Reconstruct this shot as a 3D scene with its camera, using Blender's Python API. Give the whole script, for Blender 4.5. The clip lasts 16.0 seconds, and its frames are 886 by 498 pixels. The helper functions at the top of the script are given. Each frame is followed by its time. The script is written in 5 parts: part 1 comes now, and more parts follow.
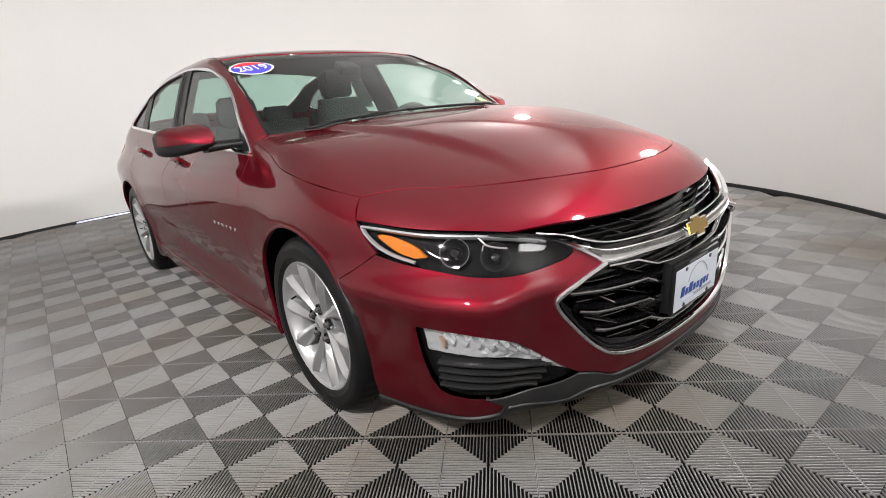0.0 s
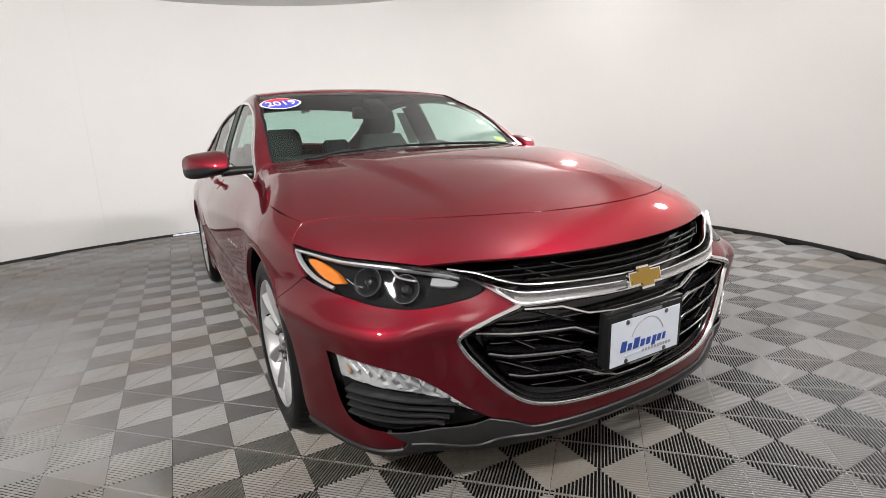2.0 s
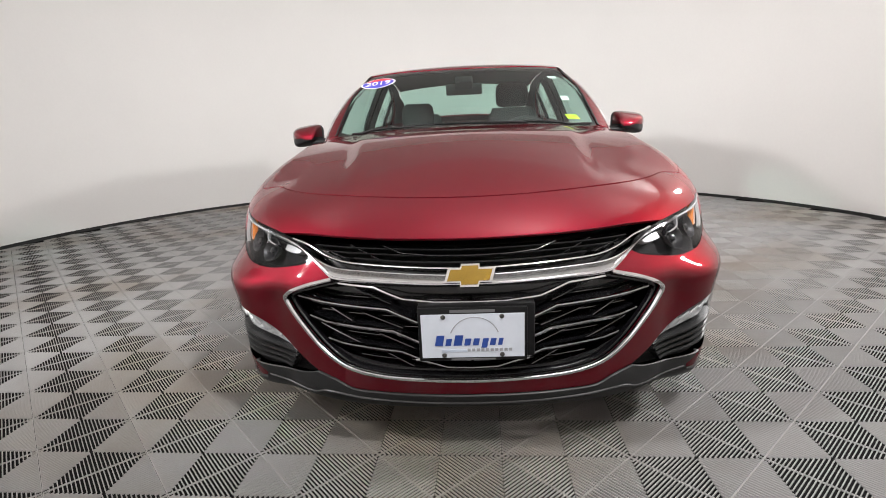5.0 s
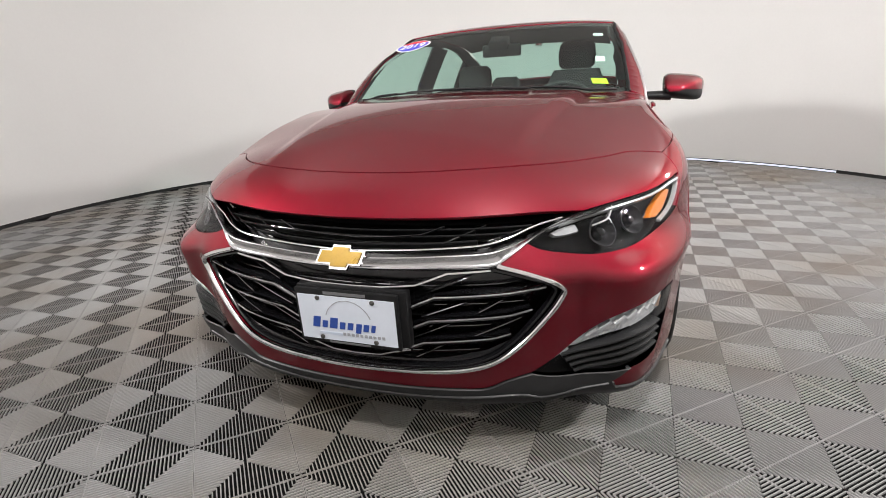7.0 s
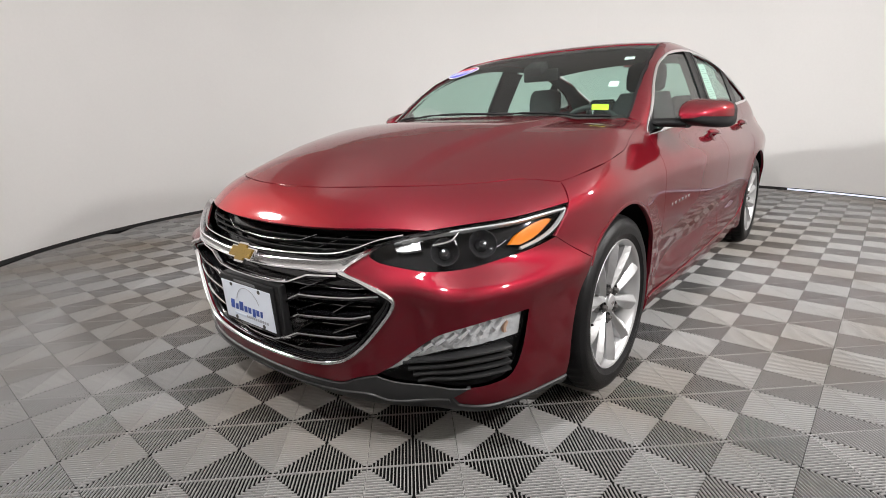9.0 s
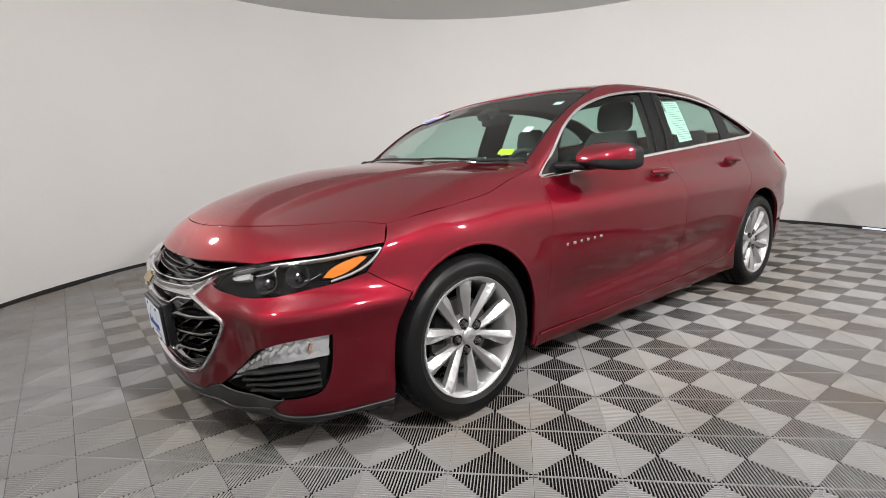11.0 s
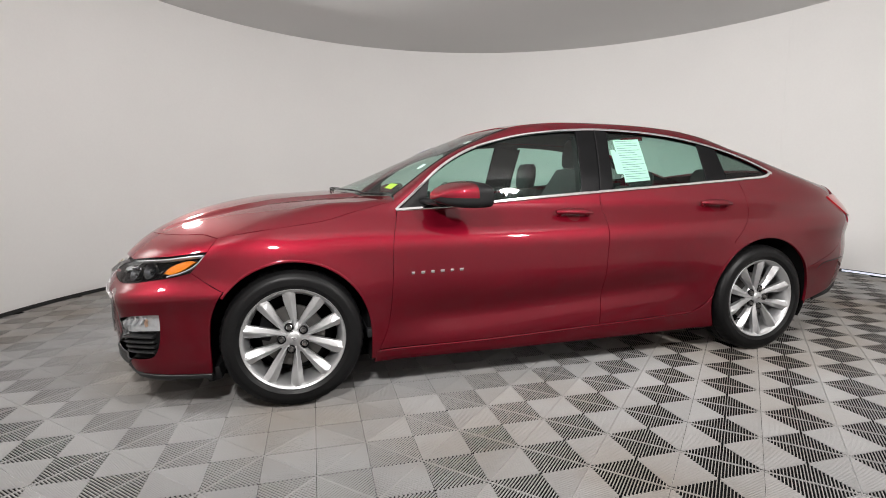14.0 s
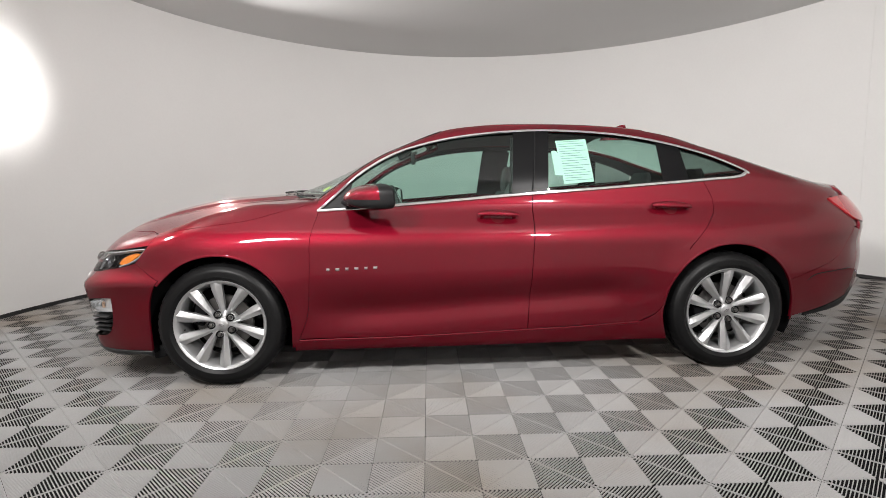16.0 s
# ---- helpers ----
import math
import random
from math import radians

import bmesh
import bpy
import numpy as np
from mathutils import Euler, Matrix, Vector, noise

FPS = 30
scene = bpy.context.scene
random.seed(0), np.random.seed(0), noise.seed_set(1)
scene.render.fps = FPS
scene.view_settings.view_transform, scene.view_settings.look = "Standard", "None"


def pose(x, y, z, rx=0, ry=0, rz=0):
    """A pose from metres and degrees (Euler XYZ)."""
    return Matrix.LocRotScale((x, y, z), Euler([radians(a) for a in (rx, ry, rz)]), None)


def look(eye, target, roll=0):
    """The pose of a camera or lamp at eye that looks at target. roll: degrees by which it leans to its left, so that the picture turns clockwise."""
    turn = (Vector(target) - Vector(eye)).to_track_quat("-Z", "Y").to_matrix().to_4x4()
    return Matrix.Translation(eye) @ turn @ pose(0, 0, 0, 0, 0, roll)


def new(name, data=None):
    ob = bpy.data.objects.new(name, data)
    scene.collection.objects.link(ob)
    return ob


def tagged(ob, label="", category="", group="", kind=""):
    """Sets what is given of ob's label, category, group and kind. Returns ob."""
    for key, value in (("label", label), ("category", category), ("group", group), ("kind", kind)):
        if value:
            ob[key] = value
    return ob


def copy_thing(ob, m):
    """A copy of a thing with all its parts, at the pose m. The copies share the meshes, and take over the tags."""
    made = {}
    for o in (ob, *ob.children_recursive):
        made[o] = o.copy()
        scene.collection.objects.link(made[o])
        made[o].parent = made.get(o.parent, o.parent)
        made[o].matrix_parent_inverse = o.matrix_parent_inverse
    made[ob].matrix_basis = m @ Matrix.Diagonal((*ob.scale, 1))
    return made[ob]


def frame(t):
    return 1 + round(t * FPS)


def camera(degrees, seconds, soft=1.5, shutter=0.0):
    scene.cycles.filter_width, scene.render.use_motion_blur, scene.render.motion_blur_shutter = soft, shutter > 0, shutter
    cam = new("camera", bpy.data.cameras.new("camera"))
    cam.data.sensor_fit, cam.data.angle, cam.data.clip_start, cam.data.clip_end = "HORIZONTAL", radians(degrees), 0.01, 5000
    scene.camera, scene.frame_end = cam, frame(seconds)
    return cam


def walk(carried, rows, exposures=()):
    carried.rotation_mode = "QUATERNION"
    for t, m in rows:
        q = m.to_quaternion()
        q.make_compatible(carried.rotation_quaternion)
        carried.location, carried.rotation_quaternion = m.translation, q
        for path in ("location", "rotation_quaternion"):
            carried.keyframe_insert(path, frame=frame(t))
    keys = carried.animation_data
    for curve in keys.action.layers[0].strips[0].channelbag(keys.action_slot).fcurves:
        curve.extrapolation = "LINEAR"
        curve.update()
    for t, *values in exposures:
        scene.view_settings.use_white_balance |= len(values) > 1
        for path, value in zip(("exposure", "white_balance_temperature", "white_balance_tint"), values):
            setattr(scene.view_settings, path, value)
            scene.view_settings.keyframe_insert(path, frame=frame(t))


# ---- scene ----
from mathutils import geometry

cam = camera(82.2, 16.0, soft=0.9)

PATH = [
    (0, (3.046, -1.605, 1.087), (1.568, -0.383, 0.52), -5.7),
    (0.5, (3.113, -1.536, 1.073), (1.574, -0.314, 0.7), -5.6),
    (1, (3.243, -1.478, 1.039), (1.643, -0.326, 0.706), -2.7),
    (1.5, (3.292, -1.359, 1.016), (1.645, -0.292, 0.632), -3.4),
    (2, (3.348, -1.219, 1.038), (1.636, -0.264, 0.642), -3.5),
    (2.5, (3.51, -1.01, 1.023), (1.734, -0.181, 0.627), -3.2),
    (3, (3.622, -0.866, 1.024), (1.79, -0.163, 0.638), -2.4),
    (3.5, (3.666, -0.665, 1.04), (1.781, -0.157, 0.606), -2.4),
    (4, (3.728, -0.43, 1.032), (1.806, -0.142, 0.561), -2.1),
    (4.2, (3.766, -0.334, 1.043), (1.831, -0.133, 0.576), -2.1),
    (6.3, (3.635, 0.471, 1.012), (1.765, -0.002, 0.484), -2.8),
    (6.5, (3.591, 0.544, 1.005), (1.737, 0.023, 0.465), -2.6),
    (7, (3.509, 0.7, 1.035), (1.707, 0.057, 0.451), -2.6),
    (7.5, (3.481, 0.941, 1.017), (1.74, 0.123, 0.468), -2.3),
    (8, (3.446, 1.159, 1.019), (1.796, 0.146, 0.515), -2.3),
    (8.2, (3.395, 1.241, 1.015), (1.776, 0.179, 0.513), -2.1),
    (10.3, (2.9, 2.022, 1.048), (1.602, 0.562, 0.624), -3.4),
    (10.5, (2.842, 2.101, 1.034), (1.567, 0.616, 0.626), -3.6),
    (11, (2.694, 2.353, 1.051), (1.472, 0.81, 0.695), -2.8),
    (11.5, (2.49, 2.502, 1.038), (1.315, 0.92, 0.701), -1.7),
    (12, (2.293, 2.646, 1.06), (1.225, 0.988, 0.725), -1.0),
    (12.5, (2.071, 2.886, 1.061), (1.123, 1.152, 0.751), 0.0),
    (13, (1.885, 3.034, 1.049), (1.06, 1.234, 0.767), -0.1),
    (13.5, (1.678, 3.196, 1.096), (0.997, 1.335, 0.829), -0.5),
    (14, (1.379, 3.362, 1.065), (0.83, 1.456, 0.815), -0.5),
    (14.5, (1.16, 3.476, 1.066), (0.754, 1.535, 0.803), -0.4),
    (15, (0.915, 3.521, 1.084), (0.629, 1.56, 0.811), -0.8),
    (15.5, (0.62, 3.605, 1.063), (0.424, 1.63, 0.815), -0.7),
    (16, (0.374, 3.634, 1.042), (0.256, 1.651, 0.814), -0.8),
]
walk(cam, [(t, look(eye, target, roll)) for t, eye, target, roll in PATH], exposures=[(0, 0.08), (7.5, 0.08), (10.5, -0.04), (16, -0.12)])


# ---- light ----
world = bpy.data.worlds.new("world")
scene.world = world
world.use_nodes = True
world.node_tree.nodes["Background"].inputs[0].default_value = (1, 1, 1, 1)
world.node_tree.nodes["Background"].inputs[1].default_value = 0.0
ROOM = Vector((-0.48, -0.45, 0))
ROOM_R, ROOM_H = 4.42, 3.19
# flood lamps high on the wall, on the side from which the car is shown; one is turned to the wall
for az, power, high, wide, r, aim, aim_z, spread in ((-34, 76, 2.40, 0.26, 4.3, -1.5, 0.8, 115), (18, 70, 2.70, 0.24, 4.3, -1.5, 0.9, 165), (58, 94, 2.30, 0.24, 4.3, -1.5, 0.9, 165),
                                                     (100, 90, 2.60, 0.26, 4.3, -1.5, 1.1, 165), (-7, 8.5, 2.0, 0.45, 3.9, 4.4, 2.0, 110)):
    a = radians(az)
    lamp = new("flood_lamp", bpy.data.lights.new("flood_lamp", "AREA"))
    lamp.data.shape, lamp.data.size, lamp.data.energy, lamp.data.color = "DISK", wide, power, (1.0, 0.975, 0.96)
    lamp.data.spread = radians(spread)
    lamp.matrix_world = look(ROOM + Vector((r * math.cos(a), r * math.sin(a), high)), ROOM + Vector((aim * math.cos(a), aim * math.sin(a), aim_z)))

# ---- materials ----
def surface(name, colour, rough=0.5, metal=0.0, spread=0.12, scale=6.0, grain=90.0, bump=0.0, coat=0.0, pieces=0.0, shine=0.5):
    """A principled surface with variation at two scales, and fine relief."""
    m = bpy.data.materials.new(name)
    m.use_nodes = True
    nt = m.node_tree
    b = nt.nodes["Principled BSDF"]
    co = nt.nodes.new("ShaderNodeTexCoord").outputs["Object"]

    def noisy(size, detail):
        n = nt.nodes.new("ShaderNodeTexNoise")
        n.inputs["Scale"].default_value, n.inputs["Detail"].default_value = size, detail
        nt.links.new(co, n.inputs["Vector"])
        return n.outputs["Fac"]

    def calc(op, a, c):
        n = nt.nodes.new("ShaderNodeMath")
        n.operation = op
        for i, v in enumerate((a, c)):
            if isinstance(v, (int, float)):
                n.inputs[i].default_value = v
            else:
                nt.links.new(v, n.inputs[i])
        return n.outputs[0]

    big, fine = noisy(scale, 3), noisy(grain, 4)
    f = calc("ADD", calc("MULTIPLY", calc("SUBTRACT", big, 0.5), 2 * spread), calc("MULTIPLY", calc("SUBTRACT", fine, 0.5), spread))
    if pieces:
        rnd = nt.nodes.new("ShaderNodeObjectInfo").outputs["Random"]
        f = calc("ADD", f, calc("MULTIPLY", calc("SUBTRACT", rnd, 0.5), pieces))
    f = calc("ADD", f, 1.0)
    mul = nt.nodes.new("ShaderNodeVectorMath")
    mul.operation = "SCALE"
    mul.inputs[0].default_value = colour
    nt.links.new(f, mul.inputs["Scale"])
    nt.links.new(mul.outputs[0], b.inputs["Base Color"])
    nt.links.new(calc("MULTIPLY", rough, calc("ADD", 0.85, calc("MULTIPLY", big, 0.3))), b.inputs["Roughness"])
    b.inputs["Metallic"].default_value, b.inputs["Specular IOR Level"].default_value = metal, shine
    b.inputs["Coat Weight"].default_value, b.inputs["Coat Roughness"].default_value = coat, 0.045
    if bump:
        bp = nt.nodes.new("ShaderNodeBump")
        bp.inputs["Strength"].default_value, bp.inputs["Distance"].default_value = bump, 0.002
        nt.links.new(fine, bp.inputs["Height"])
        nt.links.new(bp.outputs[0], b.inputs["Normal"])
    return m


def pane(name, tint, face=0.045):
    """Thin clear sheet: what is behind it shows tinted, and its face mirrors."""
    m = bpy.data.materials.new(name)
    m.use_nodes = True
    nt = m.node_tree
    nt.nodes.remove(nt.nodes["Principled BSDF"])
    clear, gloss, mix, fr, power, scale = (nt.nodes.new("ShaderNode" + k) for k in ("BsdfTransparent", "BsdfGlossy", "MixShader", "LayerWeight", "Math", "Math"))
    power.operation, scale.operation = "POWER", "MULTIPLY_ADD"
    power.inputs[1].default_value, scale.inputs[1].default_value, scale.inputs[2].default_value = 5.0, 0.85, face
    nt.links.new(fr.outputs["Facing"], power.inputs[0])
    nt.links.new(power.outputs[0], scale.inputs[0])
    clear.inputs["Color"].default_value = (*tint, 1)
    gloss.inputs["Roughness"].default_value = 0.02
    nt.links.new(scale.outputs[0], mix.inputs[0])
    nt.links.new(clear.outputs[0], mix.inputs[1])
    nt.links.new(gloss.outputs[0], mix.inputs[2])
    nt.links.new(mix.outputs[0], nt.nodes["Material Output"].inputs["Surface"])
    return m


def glow(name, colour, power):
    m = bpy.data.materials.new(name)
    m.use_nodes = True
    b = m.node_tree.nodes["Principled BSDF"]
    b.inputs["Base Color"].default_value = (*colour, 1)
    b.inputs["Emission Color"].default_value = (*colour, 1)
    b.inputs["Emission Strength"].default_value = power
    return m


PAINT = surface("red_metallic_paint", (0.165, 0.0044, 0.0145), 0.52, 0.85, 0.05, 2.0, 900.0, 0.0, coat=1.0)
PAINT.node_tree.nodes["Principled BSDF"].inputs["Specular Tint"].default_value = (0.34, 0.02, 0.04, 1)
CHROME = surface("chrome", (0.86, 0.86, 0.87), 0.07, 1.0, 0.03)
SATIN = surface("satin_chrome", (0.80, 0.80, 0.81), 0.20, 1.0, 0.04)
ALLOY = surface("silver_alloy", (0.60, 0.605, 0.61), 0.30, 0.8, 0.05, 12, 300, 0.05)
BLACK = surface("black_plastic", (0.007, 0.007, 0.0075), 0.5, 0.0, 0.3, 10, 300, 0.15, shine=0.25)
GLOSSBLACK = surface("gloss_black", (0.006, 0.006, 0.007), 0.16, 0.0, 0.2, coat=0.15)
RUBBER = surface("tyre_rubber", (0.006, 0.006, 0.0063), 0.42, 0.0, 0.35, 9, 200, 0.3, shine=0.22)
IRON = surface("brake_iron", (0.13, 0.125, 0.12), 0.45, 0.8, 0.3, 20)
LIPGREY = surface("dark_grey_plastic", (0.020, 0.020, 0.0205), 0.42, 0.0, 0.2, 10, 300, 0.1, shine=0.4)
SATINBLACK = surface("satin_black_film", (0.005, 0.005, 0.0055), 0.32, 0.0, 0.2, 12, 200, shine=0.12)
DARK = surface("dark_liner", (0.005, 0.005, 0.0055), 0.9, 0.0, 0.3, 12, shine=0.1)
FABRIC = surface("charcoal_seat_cloth", (0.013, 0.0135, 0.0145), 0.85, 0.0, 0.3, 25, 400, 0.4)
TRIM = surface("dark_cabin_trim", (0.015, 0.0155, 0.017), 0.6, 0.0, 0.25, 14, 300, 0.2)
LINING = surface("grey_headlining", (0.10, 0.10, 0.10), 0.9, 0.0, 0.1, 20, 300, 0.2)
AMBER = surface("amber_reflector", (0.62, 0.17, 0.008), 0.22, 0.0, 0.12, 40, 120, 0.3, coat=0.8)
GOLD = surface("gold_emblem", (0.36, 0.225, 0.035), 0.26, 0.9, 0.1, 30, 400, 0.06, coat=0.6)
REFLECT = surface("lamp_reflector", (0.84, 0.85, 0.86), 0.14, 0.55, 0.10, 30, 160, 0.5)
TAILRED = surface("red_lens", (0.35, 0.006, 0.012), 0.08, 0.0, 0.1, 30, coat=1.0)
STRIP = surface("light_guide", (0.42, 0.425, 0.43), 0.25, 0.3, 0.06, 40, 200)
HOUSING = surface("lamp_housing", (0.004, 0.004, 0.0045), 0.5, 0.0, 0.3, 20, shine=0.06)
BOWL = surface("lamp_bowl", (0.05, 0.05, 0.053), 0.42, 0.9, 0.05, 20)
SMOKE = surface("smoked_reflector", (0.11, 0.11, 0.115), 0.12, 0.9, 0.1)
MARKER = surface("pale_amber", (0.46, 0.30, 0.21), 0.4, 0.2, 0.25, 60)
GLASS = pane("tinted_window_glass", (0.64, 0.84, 0.77))
DARKGLASS = pane("dark_quarter_glass", (0.30, 0.36, 0.34))
SCREEN = pane("windscreen_glass", (0.78, 0.93, 0.88))
LENS = pane("clear_lamp_lens", (0.95, 0.96, 0.97), 0.02)
PAPER = surface("white_paper", (0.82, 0.86, 0.83), 0.8, 0.0, 0.05, 20)
INK = surface("faded_ink", (0.34, 0.40, 0.39), 0.8)
BLUE = surface("blue_print", (0.02, 0.06, 0.28), 0.5)
DECALBLUE = surface("blue_decal", (0.04, 0.04, 0.45), 0.5)
DECALRED = surface("red_decal", (0.65, 0.02, 0.04), 0.5)
WHITE = surface("white_print", (0.82, 0.82, 0.83), 0.5, 0.0, 0.04)
YELLOW = surface("yellow_green_sticker", (0.55, 0.72, 0.03), 0.6)
PLATE = surface("white_plate", (0.60, 0.64, 0.71), 0.45, 0.0, 0.06, 14)
DIMPRINT = surface("dim_grey_print", (0.13, 0.13, 0.135), 0.5)
GREY = surface("grey_print", (0.30, 0.31, 0.33), 0.5)
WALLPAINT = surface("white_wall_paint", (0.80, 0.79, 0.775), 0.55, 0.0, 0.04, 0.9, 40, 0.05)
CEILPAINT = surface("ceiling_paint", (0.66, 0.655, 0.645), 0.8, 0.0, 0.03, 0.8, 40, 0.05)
TILE = surface("grey_floor_tile", (0.335, 0.332, 0.328), 0.5, 0.0, 0.14, 1.3, 160, 0.15, pieces=0.12, shine=0.15)
nt = TILE.node_tree
place, cloud, ramp, tint = (nt.nodes.new("ShaderNode" + k) for k in ("NewGeometry", "TexNoise", "ValToRGB", "MixRGB"))
cloud.inputs["Scale"].default_value, cloud.inputs["Detail"].default_value = 0.75, 5
ramp.color_ramp.elements[0].position, ramp.color_ramp.elements[0].color = 0.46, (1, 1, 1, 1)
ramp.color_ramp.elements[1].position, ramp.color_ramp.elements[1].color = 0.72, (0.76, 0.66, 0.56, 1)
tint.blend_type, tint.inputs[0].default_value = "MULTIPLY", 1.0
nt.links.new(place.outputs["Position"], cloud.inputs["Vector"])
nt.links.new(cloud.outputs["Fac"], ramp.inputs[0])
colour_in = nt.nodes["Principled BSDF"].inputs["Base Color"]
nt.links.new(colour_in.links[0].from_socket, tint.inputs[1])
nt.links.new(ramp.outputs[0], tint.inputs[2])
nt.links.new(tint.outputs[0], colour_in)
# near-black, for the deep shade between the ribs rather than a plastic colour
PIT_SHADE = surface("tile_gap_shade", (0.006, 0.006, 0.006), 0.9, 0.0, 0.3, 6, shine=0.1)
BASE = surface("dark_baseboard", (0.02, 0.02, 0.02), 0.7, 0.0, 0.3, 8)
GAPLIGHT = glow("daylight_under_wall", (0.80, 0.86, 1.0), 0.6)

# ---- body surface: one smooth form, from which every panel is taken ----
def curve1(xs, ys):
    """A smooth function through the given knots (cubic, monotone-limited slopes)."""
    xs, ys = np.array(xs, float), np.array(ys, float)
    h, d = np.diff(xs), np.diff(ys) / np.diff(xs)
    m = np.zeros(len(xs))
    m[1:-1] = np.where(d[:-1] * d[1:] > 0, (h[1:] * d[:-1] + h[:-1] * d[1:]) / (h[1:] + h[:-1]), 0)
    m[1:-1] = np.sign(m[1:-1]) * np.minimum(np.abs(m[1:-1]), 2.5 * np.minimum(np.abs(d[:-1]), np.abs(d[1:])))
    m[0], m[-1] = d[0], d[-1]

    def f(x):
        x = np.asarray(x, float)
        i = np.clip(np.searchsorted(xs, x) - 1, 0, len(xs) - 2)
        u = (x - xs[i]) / h[i]
        lo, hi = u < 0, u > 1
        c = np.clip(u, 0, 1)
        v = (ys[i] * (1 + 2 * c) * (1 - c) ** 2 + m[i] * h[i] * c * (1 - c) ** 2
             + ys[i + 1] * c * c * (3 - 2 * c) + m[i + 1] * h[i] * c * c * (c - 1))
        return v + np.where(lo, m[i] * h[i] * u, 0) + np.where(hi, m[i + 1] * h[i] * (u - 1), 0)
    return f


def smax(a, b, k):
    h = np.clip(0.5 + 0.5 * (a - b) / k, 0, 1)
    return b + (a - b) * h + k * h * (1 - h)


def step(x, a, b):
    u = np.clip((x - a) / (b - a), 0, 1)
    return u * u * (3 - 2 * u)


AXLE, WHEEL_Z, WHEEL_R = 1.415, 0.335, 0.338
nose_x = curve1([0.15, 0.22, 0.30, 0.40, 0.52, 0.60, 0.66, 0.74, 0.82, 0.95], [2.285, 2.335, 2.345, 2.355, 2.365, 2.350, 2.315, 2.255, 2.17, 1.95])
tail_x = curve1([0.2, 0.3, 0.45, 0.6, 0.75, 0.9, 1.0, 1.06, 1.12], [-2.40, -2.48, -2.56, -2.575, -2.55, -2.50, -2.46, -2.47, -2.48])
half_w = curve1([0.10, 0.18, 0.25, 0.33, 0.45, 0.60, 0.74, 0.835, 0.875, 0.945, 1.03, 1.09, 1.20, 1.33, 1.40, 1.5],
                [0.84, 0.880, 0.893, 0.898, 0.908, 0.924, 0.924, 0.896, 0.863, 0.806, 0.783, 0.767, 0.722, 0.664, 0.630, 0.57])
top_z = curve1([-2.75, -2.52, -2.44, -2.25, -2.0, -1.6, -1.2, -0.8, -0.3, 0.0, 0.18, 0.40, 0.70, 1.00, 1.12, 1.25, 1.6, 1.95, 2.12, 2.25, 2.34, 2.5],
               [0.90, 1.025, 1.056, 1.092, 1.158, 1.284, 1.394, 1.444, 1.461, 1.448, 1.421, 1.342, 1.218, 1.089, 1.040, 1.027, 1.003, 0.928, 0.870, 0.804, 0.735, 0.60])
crown_of = curve1([-2.5, -1.5, -0.5, 0.0, 0.3, 0.8, 1.2, 1.45, 1.8, 2.1], [0.06, 0.05, 0.053, 0.050, 0.044, 0.042, 0.026, 0.045, 0.070, 0.070])


def form(p):
    """Below zero inside the body, zero on it."""
    x, y, z = p[..., 0], np.abs(p[..., 1]), p[..., 2]
    w = half_w(z)
    arch_f, arch_r = np.hypot(x - AXLE, z - WHEEL_Z), np.hypot(x + AXLE, z - WHEEL_Z)
    low = step(z, 0.95, 0.8)
    w = w + low * 0.014 * (np.exp(-((arch_f - 0.36) / 0.10) ** 2) + np.exp(-((arch_r - 0.36) / 0.10) ** 2))
    w = w - 0.012 * step(np.abs(x + 0.05), 0.2, 1.2) * low - 0.022 * low * np.exp(-((z - 0.39 - 0.08 * step(-x, -0.9, 1.0)) / 0.075) ** 2) * step(np.abs(x), 1.05, 0.6)
    # full shoulders of the front fenders
    w = w + 0.0075 * step(x, 1.0, 1.5) * low + 0.004 * step(x, 0.95, 1.30) * np.exp(-((z - 0.90) / 0.065) ** 2)
    cf, cr = 1.40, -1.45
    zc = np.clip(z, 0.12, 0.95)
    a_f, a_r = nose_x(zc) - cf, cr - tail_x(np.clip(z, 0.2, 1.12))
    # the corners of the bumper are square below the lamps
    n = 2.75 + 0.85 * step(z, 0.66, 0.52) * step(y, 0.60, 0.80) * step(x, 1.3, 1.5) + (0.20 + 0.70 * step(z, 0.68, 0.90)) * step(x, -1.3, -1.6)
    uf, ur = np.clip((x - cf) / a_f, 0, None), np.clip((cr - x) / a_r, 0, None)
    r = (uf ** n + ur ** n + (y / w) ** n) ** (1 / n)
    side = (r - 1) * 0.9
    # ridge of the bumper under the headlights
    side = side - 0.013 * np.exp(-((z - 0.575) / 0.038) ** 2) * step(x, 1.66, 1.80) * step(y, 0.42, 0.58)
    xs = x + (0.02 + 0.46 * step(x, 0.5, 1.05) - 0.12 * step(x, 1.1, 1.5)) * y * y - 0.30 * y * y * step(x, -0.8, -1.4)
    crown = crown_of(x)
    top = z - (top_z(xs) - crown * (y / 0.75) ** (2.2 - 0.2 * step(x, 0.9, 1.25))
               + 0.016 * (step(y, 0.555 - 0.09 * step(x, 1.1, 2.0), 0.485 - 0.09 * step(x, 1.1, 2.0)) - 0.5) * step(x, 0.95, 1.10) * step(x, 2.15, 1.75))
    k = 0.06 - 0.010 * step(x, 0.95, 1.2) - 0.026 * step(x, 1.15, 0.8) * step(x, -0.2, 0.3) + 0.03 * step(x, 0.0, -0.5)
    f = smax(side, top * 0.9, k)
    return smax(f, 0.165 - z, 0.03)


def normals(p):
    e, g = 0.002, []
    for d in np.eye(3) * e:
        g.append(form(p + d) - form(p - d))
    g = np.stack(g, -1)
    return g / np.maximum(np.linalg.norm(g, axis=-1, keepdims=True), 1e-9)


